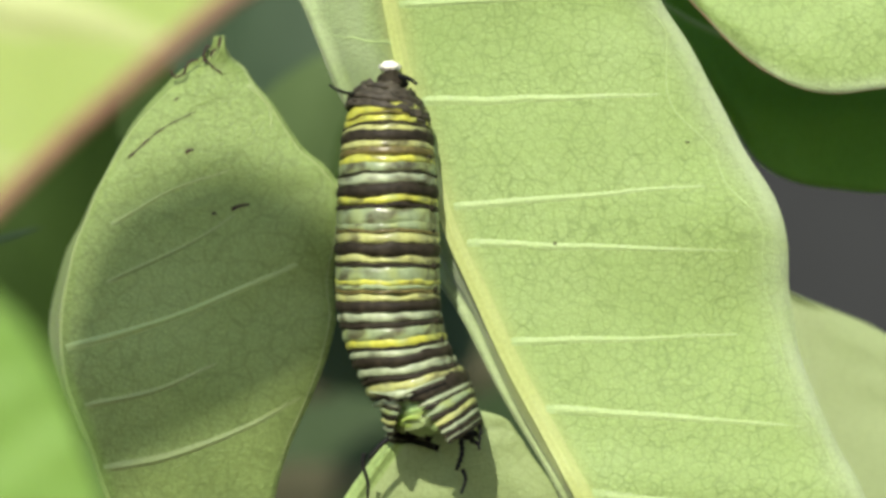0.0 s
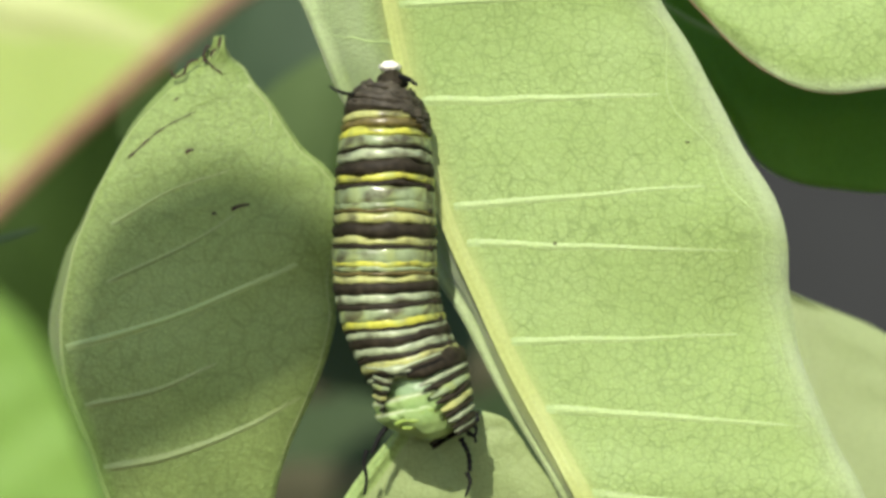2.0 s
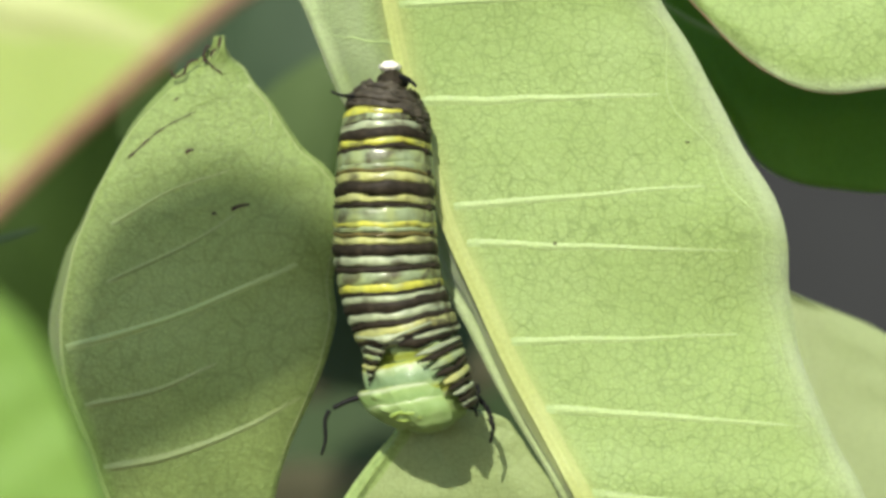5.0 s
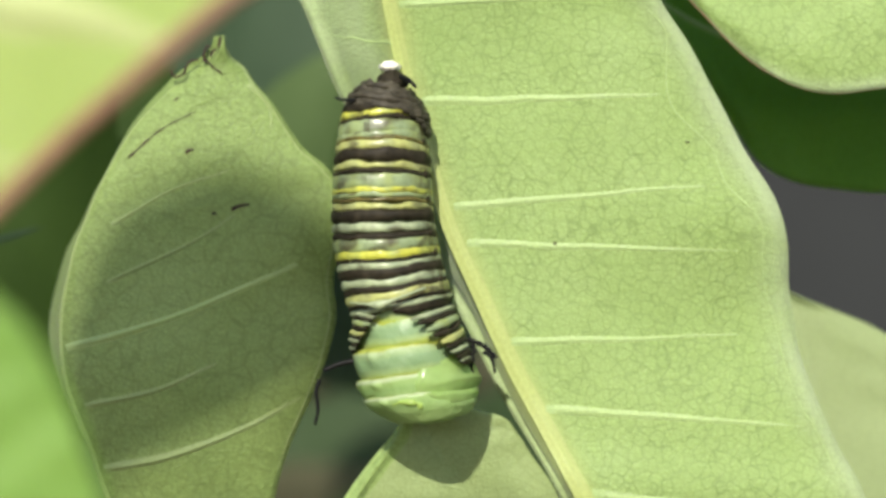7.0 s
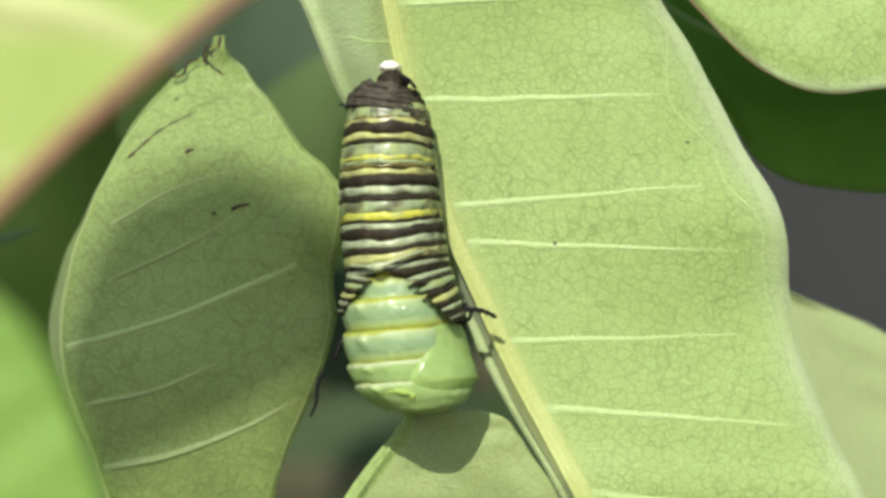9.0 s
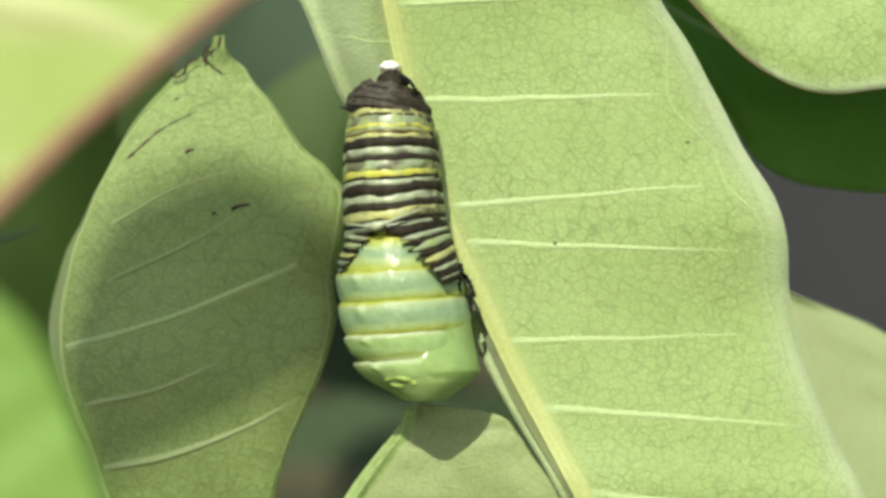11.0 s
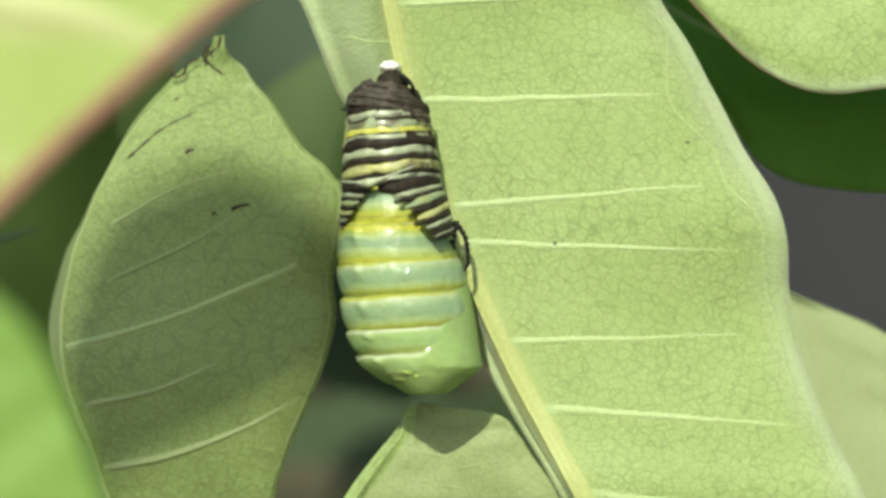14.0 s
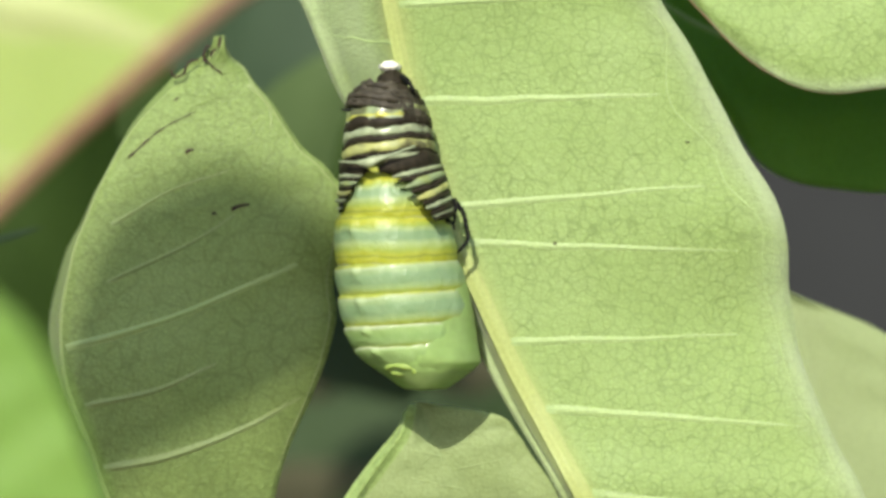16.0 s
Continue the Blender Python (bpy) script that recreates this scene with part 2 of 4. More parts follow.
class Leaf:
    """A leaf blade with thickness. Rows along its midrib, tip first: u, v, d, then the widths in mm of the two halves, the angles by which the
    halves fold back, and the rise of the cross lines, in degrees."""

    def __init__(self, rows, bow=0.6, ripple=0.35, seed=0, n=72, across=20, edge=0.0, ridge=0.0, curl=0.0):
        self.rows = glide(rows, n)
        self.n, self.across, self.bow, self.ripple, self.seed, self.edge, self.ridge, self.curl = n, across, bow, ripple, seed, edge, ridge, curl

    def place(self, s, c, lift=0.0):
        """s: 0 at the tip to 1 at the base; c: -1 to 1 across; lift towards the viewer's side in mm."""
        f = min(max(s, 0.0), 1.0) * self.n
        i = min(int(f), self.n - 1)
        u, v, d, wl, wr, fl, fr, rise = self.rows[i] * (1 - f + i) + self.rows[i + 1] * (f - i)
        w, fold, sign = (wr, fr, 1) if c >= 0 else (wl, fl, -1)
        w = max(w, 0.0)
        a, b = radians(fold), radians(rise)
        side = Vector((sign * math.cos(a) * math.cos(b), math.sin(a), math.cos(a) * math.sin(b) * sign))
        face = Vector((sign * math.sin(a), -math.cos(a), 0))
        c = abs(c)
        wave = noise.noise(Vector((s * 9, sign * 3 + c * 2.2, self.seed))) * self.ripple * min(1, c * 2.5)
        rim = noise.noise(Vector((s * 16, sign * 7, self.seed + 5))) * self.edge * c ** 4 * min(1, w / 4)
        lift = lift - self.curl * max(0.0, (c - 0.82) / 0.18) ** 2 + self.ridge * math.exp(-((w * c / 1.5) ** 2))
        out = spot(u, v, d) + (side * (w * c + rim) + face * (self.bow * math.sin(math.pi * min(c, 1) * 0.9) + wave + lift)) * 1e-3
        return out

    def blade(self, mat, name="blade", thick=0.22):
        m = 2 * self.across + 1
        verts, faces = [], []
        for layer in (0.0, -thick):
            for i in range(self.n + 1):
                for j in range(m):
                    c = (j - self.across) / self.across
                    c = math.copysign(abs(c) ** (1.6 if self.ridge else 1.0), c)
                    verts.append(self.place(i / self.n, c, layer * (1 - abs(c) ** 8 * 0.9)))
        size = (self.n + 1) * m
        for i in range(self.n):
            for j in range(m - 1):
                q = (i * m + j, i * m + j + 1, (i + 1) * m + j + 1, (i + 1) * m + j)
                faces.append(q[::-1])
                faces.append(tuple(x + size for x in q))
        ring = [j for j in range(m)] + [i * m + m - 1 for i in range(1, self.n + 1)] + [self.n * m + j for j in range(m - 2, -1, -1)] + [i * m for i in range(self.n - 1, 0, -1)]
        for k, a in enumerate(ring):
            b = ring[(k + 1) % len(ring)]
            faces.append((a, b, b + size, a + size))
        me = mesh_from(name, verts, faces, mat)
        tones, ribs = [], []
        for i in range(self.n + 1):
            for j in range(m):
                c = (j - self.across) / self.across
                c = math.copysign(abs(c) ** (1.6 if self.ridge else 1.0), c)
                tones.append(max(0.0, (c - 0.86) / 0.14) ** 1.3 * 0.75 if c > 0 else 0.5 * min(1.0, -c * 2.5))
                width = self.rows[i][4] if c > 0 else self.rows[i][3]
                ribs.append(0.9 * math.exp(-(width * c / 1.35) ** 2))
        me.attributes.new("rim", "FLOAT", "POINT").data.foreach_set("value", tones * 2)
        me.attributes.new("rib", "FLOAT", "POINT").data.foreach_set("value", ribs * 2)
        return me

    def line(self, name, way, r0, r1, mat, lift=0.05, n=26, knots=0.0, flat=0.6):
        """A line along way, rows of (s, c), as a tapered cord on the blade."""
        pts = [self.place(s, c, lift) for s, c in glide(way, n)]
        v, f = tube(pts, [(r0 + (r1 - r0) * i / n) * 1e-3 for i in range(n + 1)], 10, knots, flat)
        return mesh_from(name, v, f, mat)

    def vein(self, name, way, w0, w1, h0, h1, mat, n=34, fade=0.0):
        """A low rounded swelling along way that melts into the blade: half widths and heights in mm at its ends."""
        rows = glide(way, n)
        pts = [self.place(s, c) for s, c in rows]
        verts, faces = [], []
        m = 13
        for i, (s, c) in enumerate(rows):
            t = i / n
            e = 0.01 if s > 0.02 else -0.01
            q = 0.02 if c < 0.9 else -0.02
            du = (self.place(s + e, c) - self.place(s, c)) * math.copysign(1, e)
            dv = (self.place(s, c + q) - self.place(s, c)) * math.copysign(1, q)
            up = du.cross(dv).normalized()
            if up.y > 0:
                up = -up
            ahead = (pts[min(i + 1, n)] - pts[max(i - 1, 0)]).normalized()
            across = ahead.cross(up).normalized()
            w = w0 + (w1 - w0) * t
            h = (h0 + (h1 - h0) * t) * (1 + 0.25 * noise.noise(Vector((s * 40, c * 12, self.seed)))) * min(1, (1 - t) / max(fade, 1e-6)) * min(1, 0.2 + t / 0.1)
            for k in range(m):
                x = (k / (m - 1) - 0.5) * 4.2
                verts.append(pts[i] + (across * x * w + up * (h * math.exp(-x * x) - 0.035 * (x / 2.1) ** 2)) * 1e-3)
        for i in range(n):
            for k in range(m - 1):
                a = i * m + k
                faces.append((a, a + 1, a + m + 1, a + m))
        return mesh_from(name, verts, faces, mat)


def build_leaf(plant, rows, mat, label, veins=(), vein_mat=None, rib=(0.5, 1.3), rib_mat=None, margin=None, loop=(), **shape):
    leaf = Leaf(rows, **shape)
    ob = part("leaf", leaf.blade(mat), plant, label)
    if rib:
        part("midrib", leaf.vein("midrib", [(0.02, 0.0), (0.3, 0.0), (0.6, 0.0), (1.0, 0.0)], rib[0] * 0.62, rib[1] * 0.62, rib[0] * 0.3, rib[1] * 0.3, rib_mat or M_RIB, 90), ob)
    for s, side, climb, reach, r in veins:
        way = [(s - climb * q + random.uniform(-0.0012, 0.0012), max(0.03, reach * q) * side) for q in (0, 0.15, 0.3, 0.45, 0.6, 0.75, 0.9, 1.0)]
        part("vein", leaf.vein("vein", way, r * 1.35, r * 0.4, r * 0.6, r * 0.2, vein_mat or M_VEIN, 40, 0.45), ob)
    if loop:
        part("margin_vein", leaf.vein("margin_vein", loop, 0.09, 0.08, 0.05, 0.04, vein_mat or M_VEIN, 110), ob)
    if margin:
        side, lo, hi, r = margin
        part("leaf_margin", leaf.line("leaf_margin", [(lo + (hi - lo) * k / 12, side * 0.995) for k in range(13)], r, r, M_RIM, -0.1, 70), ob, "red-brown leaf margin")
    return ob, leaf


# ---- ground and wall ----
def slab(name, x0, x1, y0, y1, z0, z1, mat, label, category):
    bm = bmesh.new()
    bmesh.ops.create_cube(bm, size=1)
    for v in bm.verts:
        v.co = Vector(((x0 + x1) / 2 + v.co.x * (x1 - x0), (y0 + y1) / 2 + v.co.y * (y1 - y0), (z0 + z1) / 2 + v.co.z * (z1 - z0)))
    me = bpy.data.meshes.new(name)
    bm.to_mesh(me)
    bm.free()
    me.materials.append(mat)
    return tagged(new(name, me), label, category, kind="structure")


slab("ground", -400, 400, -400, 400, -0.3, 0.0, M_SOIL, "bare brown garden soil", "ground")
slab("wall_garden", -4, 4, 1.2, 1.4, 0.0, 2.6, M_WALL, "dark grey rendered garden wall behind the plants", "wall")

# ---- the milkweed plant ----
random.seed(3)
STEM_FOOT = spot(700, 441, 55)
plant = thing("milkweed_plant", "pale green milkweed plant with broad upright leaves", "plant", (STEM_FOOT.x, STEM_FOOT.y, 0.0))
plant_off = Matrix.Translation(-plant.location)


def on_plant(ob):
    ob.matrix_parent_inverse = plant_off
    return ob


# the broad leaf that carries the animal
big, BIG = build_leaf(plant, [
    (560, -620, -6.5, 1, 1, 60, 0, 6), (590, -420, -3.4, 9, 12, 46, 0, 5), (650, -180, 0.0, 13, 20, 44, 0, 4), (690, 0, 1.9, 9.6, 23.2, 44, 0, 4),
    (718, 130, 2.9, 8.3, 25.7, 46, 0, 4), (760, 280, 3.2, 8.6, 27.7, 62, 0, 3), (797, 400, 3.4, 10, 29.6, 76, 0, 1), (850, 520, 3.6, 5.0, 27.6, 66, 2, 0),
    (905, 640, 3.7, 2.8, 26.2, 62, 3, -1), (975, 770, 3.6, 2.5, 25.6, 62, 3, -2), (1045, 900, 3.4, 2.5, 25.2, 62, 3, -2), (1160, 1100, 8, 6, 21, 62, 6, -2), (1240, 1300, 22, 3, 3, 60, 8, 0)],
    M_LEAF, "large pale green milkweed leaf underside with thick yellow midrib",
    veins=[(0.256, 1, -0.004, 0.95, 0.2), (0.362, 1, -0.008, 0.86, 0.25), (0.476, 1, 0.017, 0.86, 0.22), (0.522, 1, -0.012, 0.90, 0.22), (0.643, 1, 0.012, 0.88, 0.22), (0.72, 1, -0.012, 0.93, 0.25), (0.82, 1, -0.01, 0.9, 0.22),
           (0.18, 1, 0.02, 0.9, 0.2), (0.30, -1, 0.02, 0.9, 0.10), (0.22, -1, 0.02, 0.9, 0.10)],
    loop=[(0.25, 0.90), (0.30, 0.95), (0.335, 0.90), (0.38, 0.84), (0.42, 0.9), (0.46, 0.88), (0.50, 0.93), (0.545, 0.92), (0.60, 0.93), (0.64, 0.94), (0.70, 0.93), (0.74, 0.95), (0.80, 0.93)],
    rib=(0.50, 0.62), ridge=0.55, across=30, bow=0.5, ripple=0.5, seed=1, edge=0.25, curl=-1.1)
on_plant(big)

# the leaf beside it, tip eaten away
left, LEFT = build_leaf(plant, [
    (393, 64, 12, 0.2, 0.25, 60, 0, 10), (377, 98, 12, 0.8, 1.5, 60, 0, 10), (312, 150, 12, 3, 6.4, 84, 0, 12), (235, 230, 11.5, 6, 12.6, 96, 0, 14), (178, 330, 11, 10, 18.6, 96, 0, 12), (153, 390, 10.8, 13, 22.7, 91, 0, 11), (130, 450, 10.6, 18, 25.2, 86, 0, 10),
    (108, 570, 10, 20, 25.2, 85, 0, 10), (118, 680, 9, 21, 24.8, 86, 0, 12), (160, 790, 9, 21, 20.9, 88, 0, 14), (200, 900, 10, 21, 15.9, 88, 0, 14), (300, 1080, 14, 18, 8.6, 80, 0, 14), (420, 1240, 22, 3, 3, 70, 0, 10)],
    M_OLIVE, "grey-green milkweed leaf with eaten brown tip, partly in shade",
    vein_mat=M_VEIN_DULL, rib=(0.03, 0.22), rib_mat=M_VEIN_DULL, bow=0.8, ripple=0.7, seed=4, edge=0.3, curl=0.5)
on_plant(left)



def on_leaf(leaf, u, v):
    """The place (s, c) on a leaf's right half that shows at u, v."""
    best = (1e9, 0, 0)
    for lo_s, hi_s, lo_c, hi_c, n in ((0, 1, 0, 1, 44), (None, None, None, None, 12)):
        if lo_s is None:
            lo_s, hi_s, lo_c, hi_c = best[1] - 0.03, best[1] + 0.03, best[2] - 0.03, best[2] + 0.03
        for i in range(n + 1):
            for j in range(n + 1):
                s, k = lo_s + (hi_s - lo_s) * i / n, max(0.0, lo_c + (hi_c - lo_c) * j / n)
                p = leaf.place(s, k) - EYE
                e = math.hypot(p.x / p.y * REACH / U + 784 - u, 441 - p.z / p.y * REACH / U - v)
                if e < best[0]:
                    best = (e, s, k)
    return best[1:]


for way, r in ((((118, 616), (220, 588), (330, 552), (430, 508), (525, 470)), 0.34), (((185, 832), (300, 806), (430, 758), (532, 706)), 0.27), (((150, 716), (280, 690), (385, 640)), 0.22), (((196, 398), (300, 340), (405, 300)), 0.17), (((190, 500), (345, 430), (420, 380)), 0.17),
               (((440, 150), (475, 190), (480, 235)), 0.14)):
    part("vein", LEFT.vein("vein", [on_leaf(LEFT, *p) for p in way], r * (0.72 if r > 0.3 else 1.0), r * 0.5, r * 1.1, r * 0.5, M_VEIN if r > 0.3 else M_VEIN_DULL, 40, 0.45), left)
for way, r in ((((226, 278), (285, 232), (345, 196)), 0.10), (((328, 270), (336, 267), (342, 264)), 0.20), (((410, 370), (424, 366), (441, 361)), 0.20), (((376, 380), (380, 378), (383, 377)), 0.14), (((310, 178), (314, 176), (318, 175)), 0.12)):
    part("leaf_scar", LEFT.line("leaf_scar", [on_leaf(LEFT, *p) for p in way], r, r * 0.5, M_BROWN, 0.0, 14, 0.45, 0.4), left, "dry dark brown leaf scar")
part("leaf_margin", LEFT.vein("leaf_margin", [(0.08 + 0.76 * k / 14, 0.975) for k in range(15)], 0.07, 0.06, 0.055, 0.04, M_VEIN_DULL, 140, 0.05), left, "pale leaf margin")
for way, r in ((((978, 434), (982, 432), (986, 433)), 0.13), (((1213, 247), (1215, 248), (1218, 249)), 0.12)):
    part("leaf_scar", BIG.line("leaf_scar", [on_leaf(BIG, *p) for p in way], r, r * 0.6, M_BROWN, 0.12, 8, 0.3, 0.5), big, "tiny dark brown speck")
# dry fringe where the tip was eaten
for way, r in ((((303, 124), (306, 134), (316, 136), (326, 130)), 0.13), (((326, 132), (330, 116), (338, 108), (352, 106)), 0.13), (((362, 110), (361, 96), (366, 82), (372, 84)), 0.15), (((372, 100), (378, 90), (384, 88)), 0.12), (((388, 84), (389, 72), (391, 66)), 0.17), (((364, 106), (376, 118), (394, 132)), 0.10)):
    v, f = tube(glide([spot(u, w, 11.2) for u, w in way], 14), [r * 1.05e-3 * (1 - 0.3 * k / 14) for k in range(15)], 8, 0.35)
    part("leaf_scar", mesh_from("leaf_scar", v, f, M_BROWN), left, "dry dark brown eaten fringe")

# small leaf below the animal
below, BELOW = build_leaf(plant, [
    (742, 712, 5.2, 0.4, 0.8, 0, 0, 0), (750, 734, 5.2, 1.4, 6.6, 0, 0, 0), (764, 770, 5.3, 2.8, 7.8, 0, 0, 0), (795, 822, 5.5, 6.6, 8.0, 0, 0, 0), (850, 900, 6.2, 12.4, 8.6, 0, 0, 0), (900, 1020, 9, 18, 14, 10, 0, 0), (940, 1180, 14, 16, 14, 20, 10, 0), (980, 1300, 22, 2, 2, 20, 10, 0)],
    M_GREY, "pale green milkweed leaf tip below the animal", veins=[(0.40, -1, 0.05, 0.8, 0.08), (0.52, -1, 0.06, 0.8, 0.08), (0.45, 1, 0.05, 0.8, 0.08)],
    vein_mat=M_GREY, rib=(0.04, 0.2), rib_mat=M_GREY, bow=0.5, ripple=0.3, seed=8, n=50)
on_plant(below)
part("rolled_margin", BELOW.vein("rolled_margin", [(0.03, -0.92), (0.12, -0.93), (0.25, -0.95), (0.4, -0.95), (0.6, -0.95)], 0.30, 0.42, 0.45, 0.6, M_LEAF, 50), below, "rolled yellow-green leaf margin")

# blurred foreground leaves
upper, UPPER = build_leaf(plant, [
    (500, -640, -120, 1, 2, 10, 0, -40), (330, -500, -120, 8, 16, 10, 0, -42), (70, -290, -120, 10.5, 15.4, 10, 0, -42), (-190, -60, -120, 11.5, 15.2, 10, 0, -42), (-450, 200, -118, 10.5, 14, 10, 0, -42), (-670, 460, -110, 3, 3, 10, 0, -42)],
    M_BRIGHT, "bright yellow-green foreground leaf with red-brown margin, out of focus", veins=[(0.62, 1, 0.15, 0.97, 0.9), (0.42, 1, 0.14, 0.97, 0.4), (0.80, 1, 0.14, 0.97, 0.5)],
    vein_mat=M_STREAK, rib=(0.6, 1.2), margin=(1, 0.1, 0.95, 0.62), bow=0.6, ripple=0.3, seed=12)
on_plant(upper)
lower, LOWER = build_leaf(plant, [
    (-50, 515, -140, 1, 1, 0, 0, 0), (-70, 580, -140, 4.5, 3.9, 0, 0, 0), (-110, 680, -140, 8, 7.1, 0, 0, 0), (-150, 800, -140, 11, 9.9, 0, 0, 0), (-180, 920, -140, 12.5, 12, 0, 0, 0), (-180, 1150, -140, 12.5, 11.6, 0, 0, 0), (-120, 1400, -110, 3, 3, 0, 0, 0)],
    M_FRESH, "fresh green foreground leaf, out of focus", rib=(0.3, 0.9), bow=0.8, ripple=0.4, seed=15)
on_plant(lower)

# leaves at the far side
corner, CORNER = build_leaf(plant, [
    (1105, -125, 9, 8, 5, 0, 0, -50), (1195, -95, 9, 16, 10.2, 0, 0, -60), (1315, -70, 9, 20, 11.4, 0, 0, -72), (1450, -60, 9, 17, 11.6, 0, 0, -84), (1580, -60, 9, 18, 11.0, 0, 0, -90), (1760, -60, 12, 18, 11, 0, 0, -90), (2000, -50, 20, 3, 3, 0, 0, -90)],
    M_LEAF, "pale green leaf with thin red-brown margin", rib=(0.3, 0.7), margin=(1, 0.02, 0.95, 0.12), bow=0.6, ripple=0.4, seed=21)
on_plant(corner)
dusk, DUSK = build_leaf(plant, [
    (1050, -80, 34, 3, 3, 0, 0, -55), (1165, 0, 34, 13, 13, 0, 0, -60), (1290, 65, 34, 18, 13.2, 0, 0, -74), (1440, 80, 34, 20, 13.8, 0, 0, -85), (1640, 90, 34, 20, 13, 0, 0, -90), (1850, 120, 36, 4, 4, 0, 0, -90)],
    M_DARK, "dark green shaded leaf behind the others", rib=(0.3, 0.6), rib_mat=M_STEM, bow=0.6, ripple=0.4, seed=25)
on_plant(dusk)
dim, DIM = build_leaf(plant, [
    (1385, 512, 40, 0.5, 0.5, 0, 0, -18), (1398, 545, 40, 4, 9.5, 0, 0, -15), (1425, 640, 40, 7, 13, 0, 0, -12), (1470, 780, 40, 10, 14, 0, 0, -8), (1540, 960, 40, 13, 14, 0, 0, -5), (1560, 1200, 44, 3, 3, 0, 0, 0)],
    M_SOFT, "blurred pale green leaf behind the others", rib_mat=M_SOFT, rib=(0.3, 0.8), bow=0.6, ripple=0.3, seed=29)
on_plant(dim)
v, f = tube([(STEM_FOOT.x + 0.002 * math.sin(k), STEM_FOOT.y + 0.02, 0.96 * k / 12) for k in range(13)], [0.006 - 0.002 * k / 12 for k in range(13)], 14)
on_plant(part("stem", mesh_from("stem", v, f, M_STEM), plant))

def petiole(rows, low):
    """The stalk from a leaf's base to the stem."""
    base = spot(*rows[:3])
    joint = Vector((STEM_FOOT.x, STEM_FOOT.y + 0.02, low))
    mid = base * 0.6 + joint * 0.4 + Vector((0, 0, -0.012))
    v, f = tube(glide([base, mid, joint], 16), [0.0011 + 0.0004 * k / 16 for k in range(17)], 8)
    on_plant(part("petiole", mesh_from("petiole", v, f, M_STEM), plant))


for rows, low in (((1240, 1300, 22), 0.93), ((420, 1240, 22), 0.92), ((980, 1300, 22), 0.91), ((-670, 460, -110), 0.84), ((-120, 1400, -110), 0.82), ((2000, -50, 20), 0.80), ((1850, 120, 36), 0.78), ((1560, 1200, 44), 0.86)):
    petiole(rows, low)

# the leaf high towards the sun that shades its neighbour; built beside it, then moved towards the sun
shade_rows = [(400, 278, 10, 0.5, 0.5, 0, 0, 0), (420, 318, 10, 8.0, 4.6, 0, 0, 0), (430, 400, 10, 13.4, 9.4, 0, 0, 0), (410, 500, 10, 14.4, 12.4, 0, 0, 0), (380, 600, 10, 14.2, 13.6, 0, 0, 0), (350, 690, 10, 13.0, 12.2, 0, 0, 0),
              (300, 765, 10, 10.4, 7.4, 0, 0, 0), (240, 830, 10, 6.4, 3.4, 0, 0, 0), (180, 890, 10, 0.5, 0.5, 0, 0, 0)]

# ---- background foliage ----
random.seed(11)
verts, faces = [], []


def blade_at(centre, length, width, turn, lean):
    rot = Euler((lean, 0.0, turn[0])).to_matrix() @ Euler((0, turn[1], 0)).to_matrix()
    base = len(verts)
    for i in range(9):
        t = i / 8
        w = width * math.sin(math.pi * (0.04 + 0.95 * t) ** 0.8)
        for c in (-1, -0.5, 0, 0.5, 1):
            verts.append(Vector(centre) + rot @ Vector((w * c, 0.05 * length * math.sin(3 * t) + abs(c) * width * 0.25, (t - 0.5) * length)))
    for i in range(8):
        for j in range(4):
            a = base + i * 5 + j
            faces.append((a, a + 1, a + 6, a + 5))


for k in range(3600):
    p = (random.uniform(-0.55, -0.03), random.uniform(0.62, 1.1), random.uniform(0.03, 1.6))
    blade_at(p, random.uniform(0.05, 0.10), random.uniform(0.012, 0.024), (random.uniform(-1.2, 1.2), random.uniform(-1.0, 1.0)), random.uniform(-0.7, 0.5))
tagged(new("hedge_foliage", mesh_from("hedge_foliage", verts, faces, M_FAR)), "blurred dark green hedge foliage far behind the plant", "hedge", kind="stuff")


def far_clump(name, mat, label, rows):
    """Loose far leaves: place, length and turn of each."""
    verts.clear()
    faces.clear()
    for u, v, d, size, a, *slim in rows:
        blade_at(spot(u, v, d), size, size * (slim[0] if slim else 0.28), (a * 0.6, a), -0.2)
    tagged(new(name, mesh_from(name, verts, faces, mat)), label, "foliage", kind="stuff")


# these leaves look shaded through their dark base colour
far_clump("background_foliage", M_SHADE_TONED, "blurred foliage behind, its shade put into a dark green colour",
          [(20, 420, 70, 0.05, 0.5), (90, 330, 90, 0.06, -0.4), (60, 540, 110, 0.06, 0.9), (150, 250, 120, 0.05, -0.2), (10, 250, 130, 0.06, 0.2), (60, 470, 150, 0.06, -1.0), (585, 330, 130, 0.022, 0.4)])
far_clump("pale_background_leaf", M_FAR, "blurred mid-green leaf behind the gap between the leaves", [(565, 215, 130, 0.026, 0.55)])
far_clump("teal_background_foliage", M_TEAL, "blurred grey-green foliage behind the leaf tips", [(500, 90, 180, 0.06, -0.5), (470, 200, 200, 0.07, 0.5), (420, 60, 210, 0.08, 0.1), (540, 40, 190, 0.06, 0.9), (520, 260, 240, 0.08, -0.6)])
far_clump("thin_background_blade", M_TEAL, "blurred thin pale blades at the side", [(145, 320, 90, 0.014, -0.35, 0.10), (30, 415, 45, 0.008, 1.35, 0.05)])
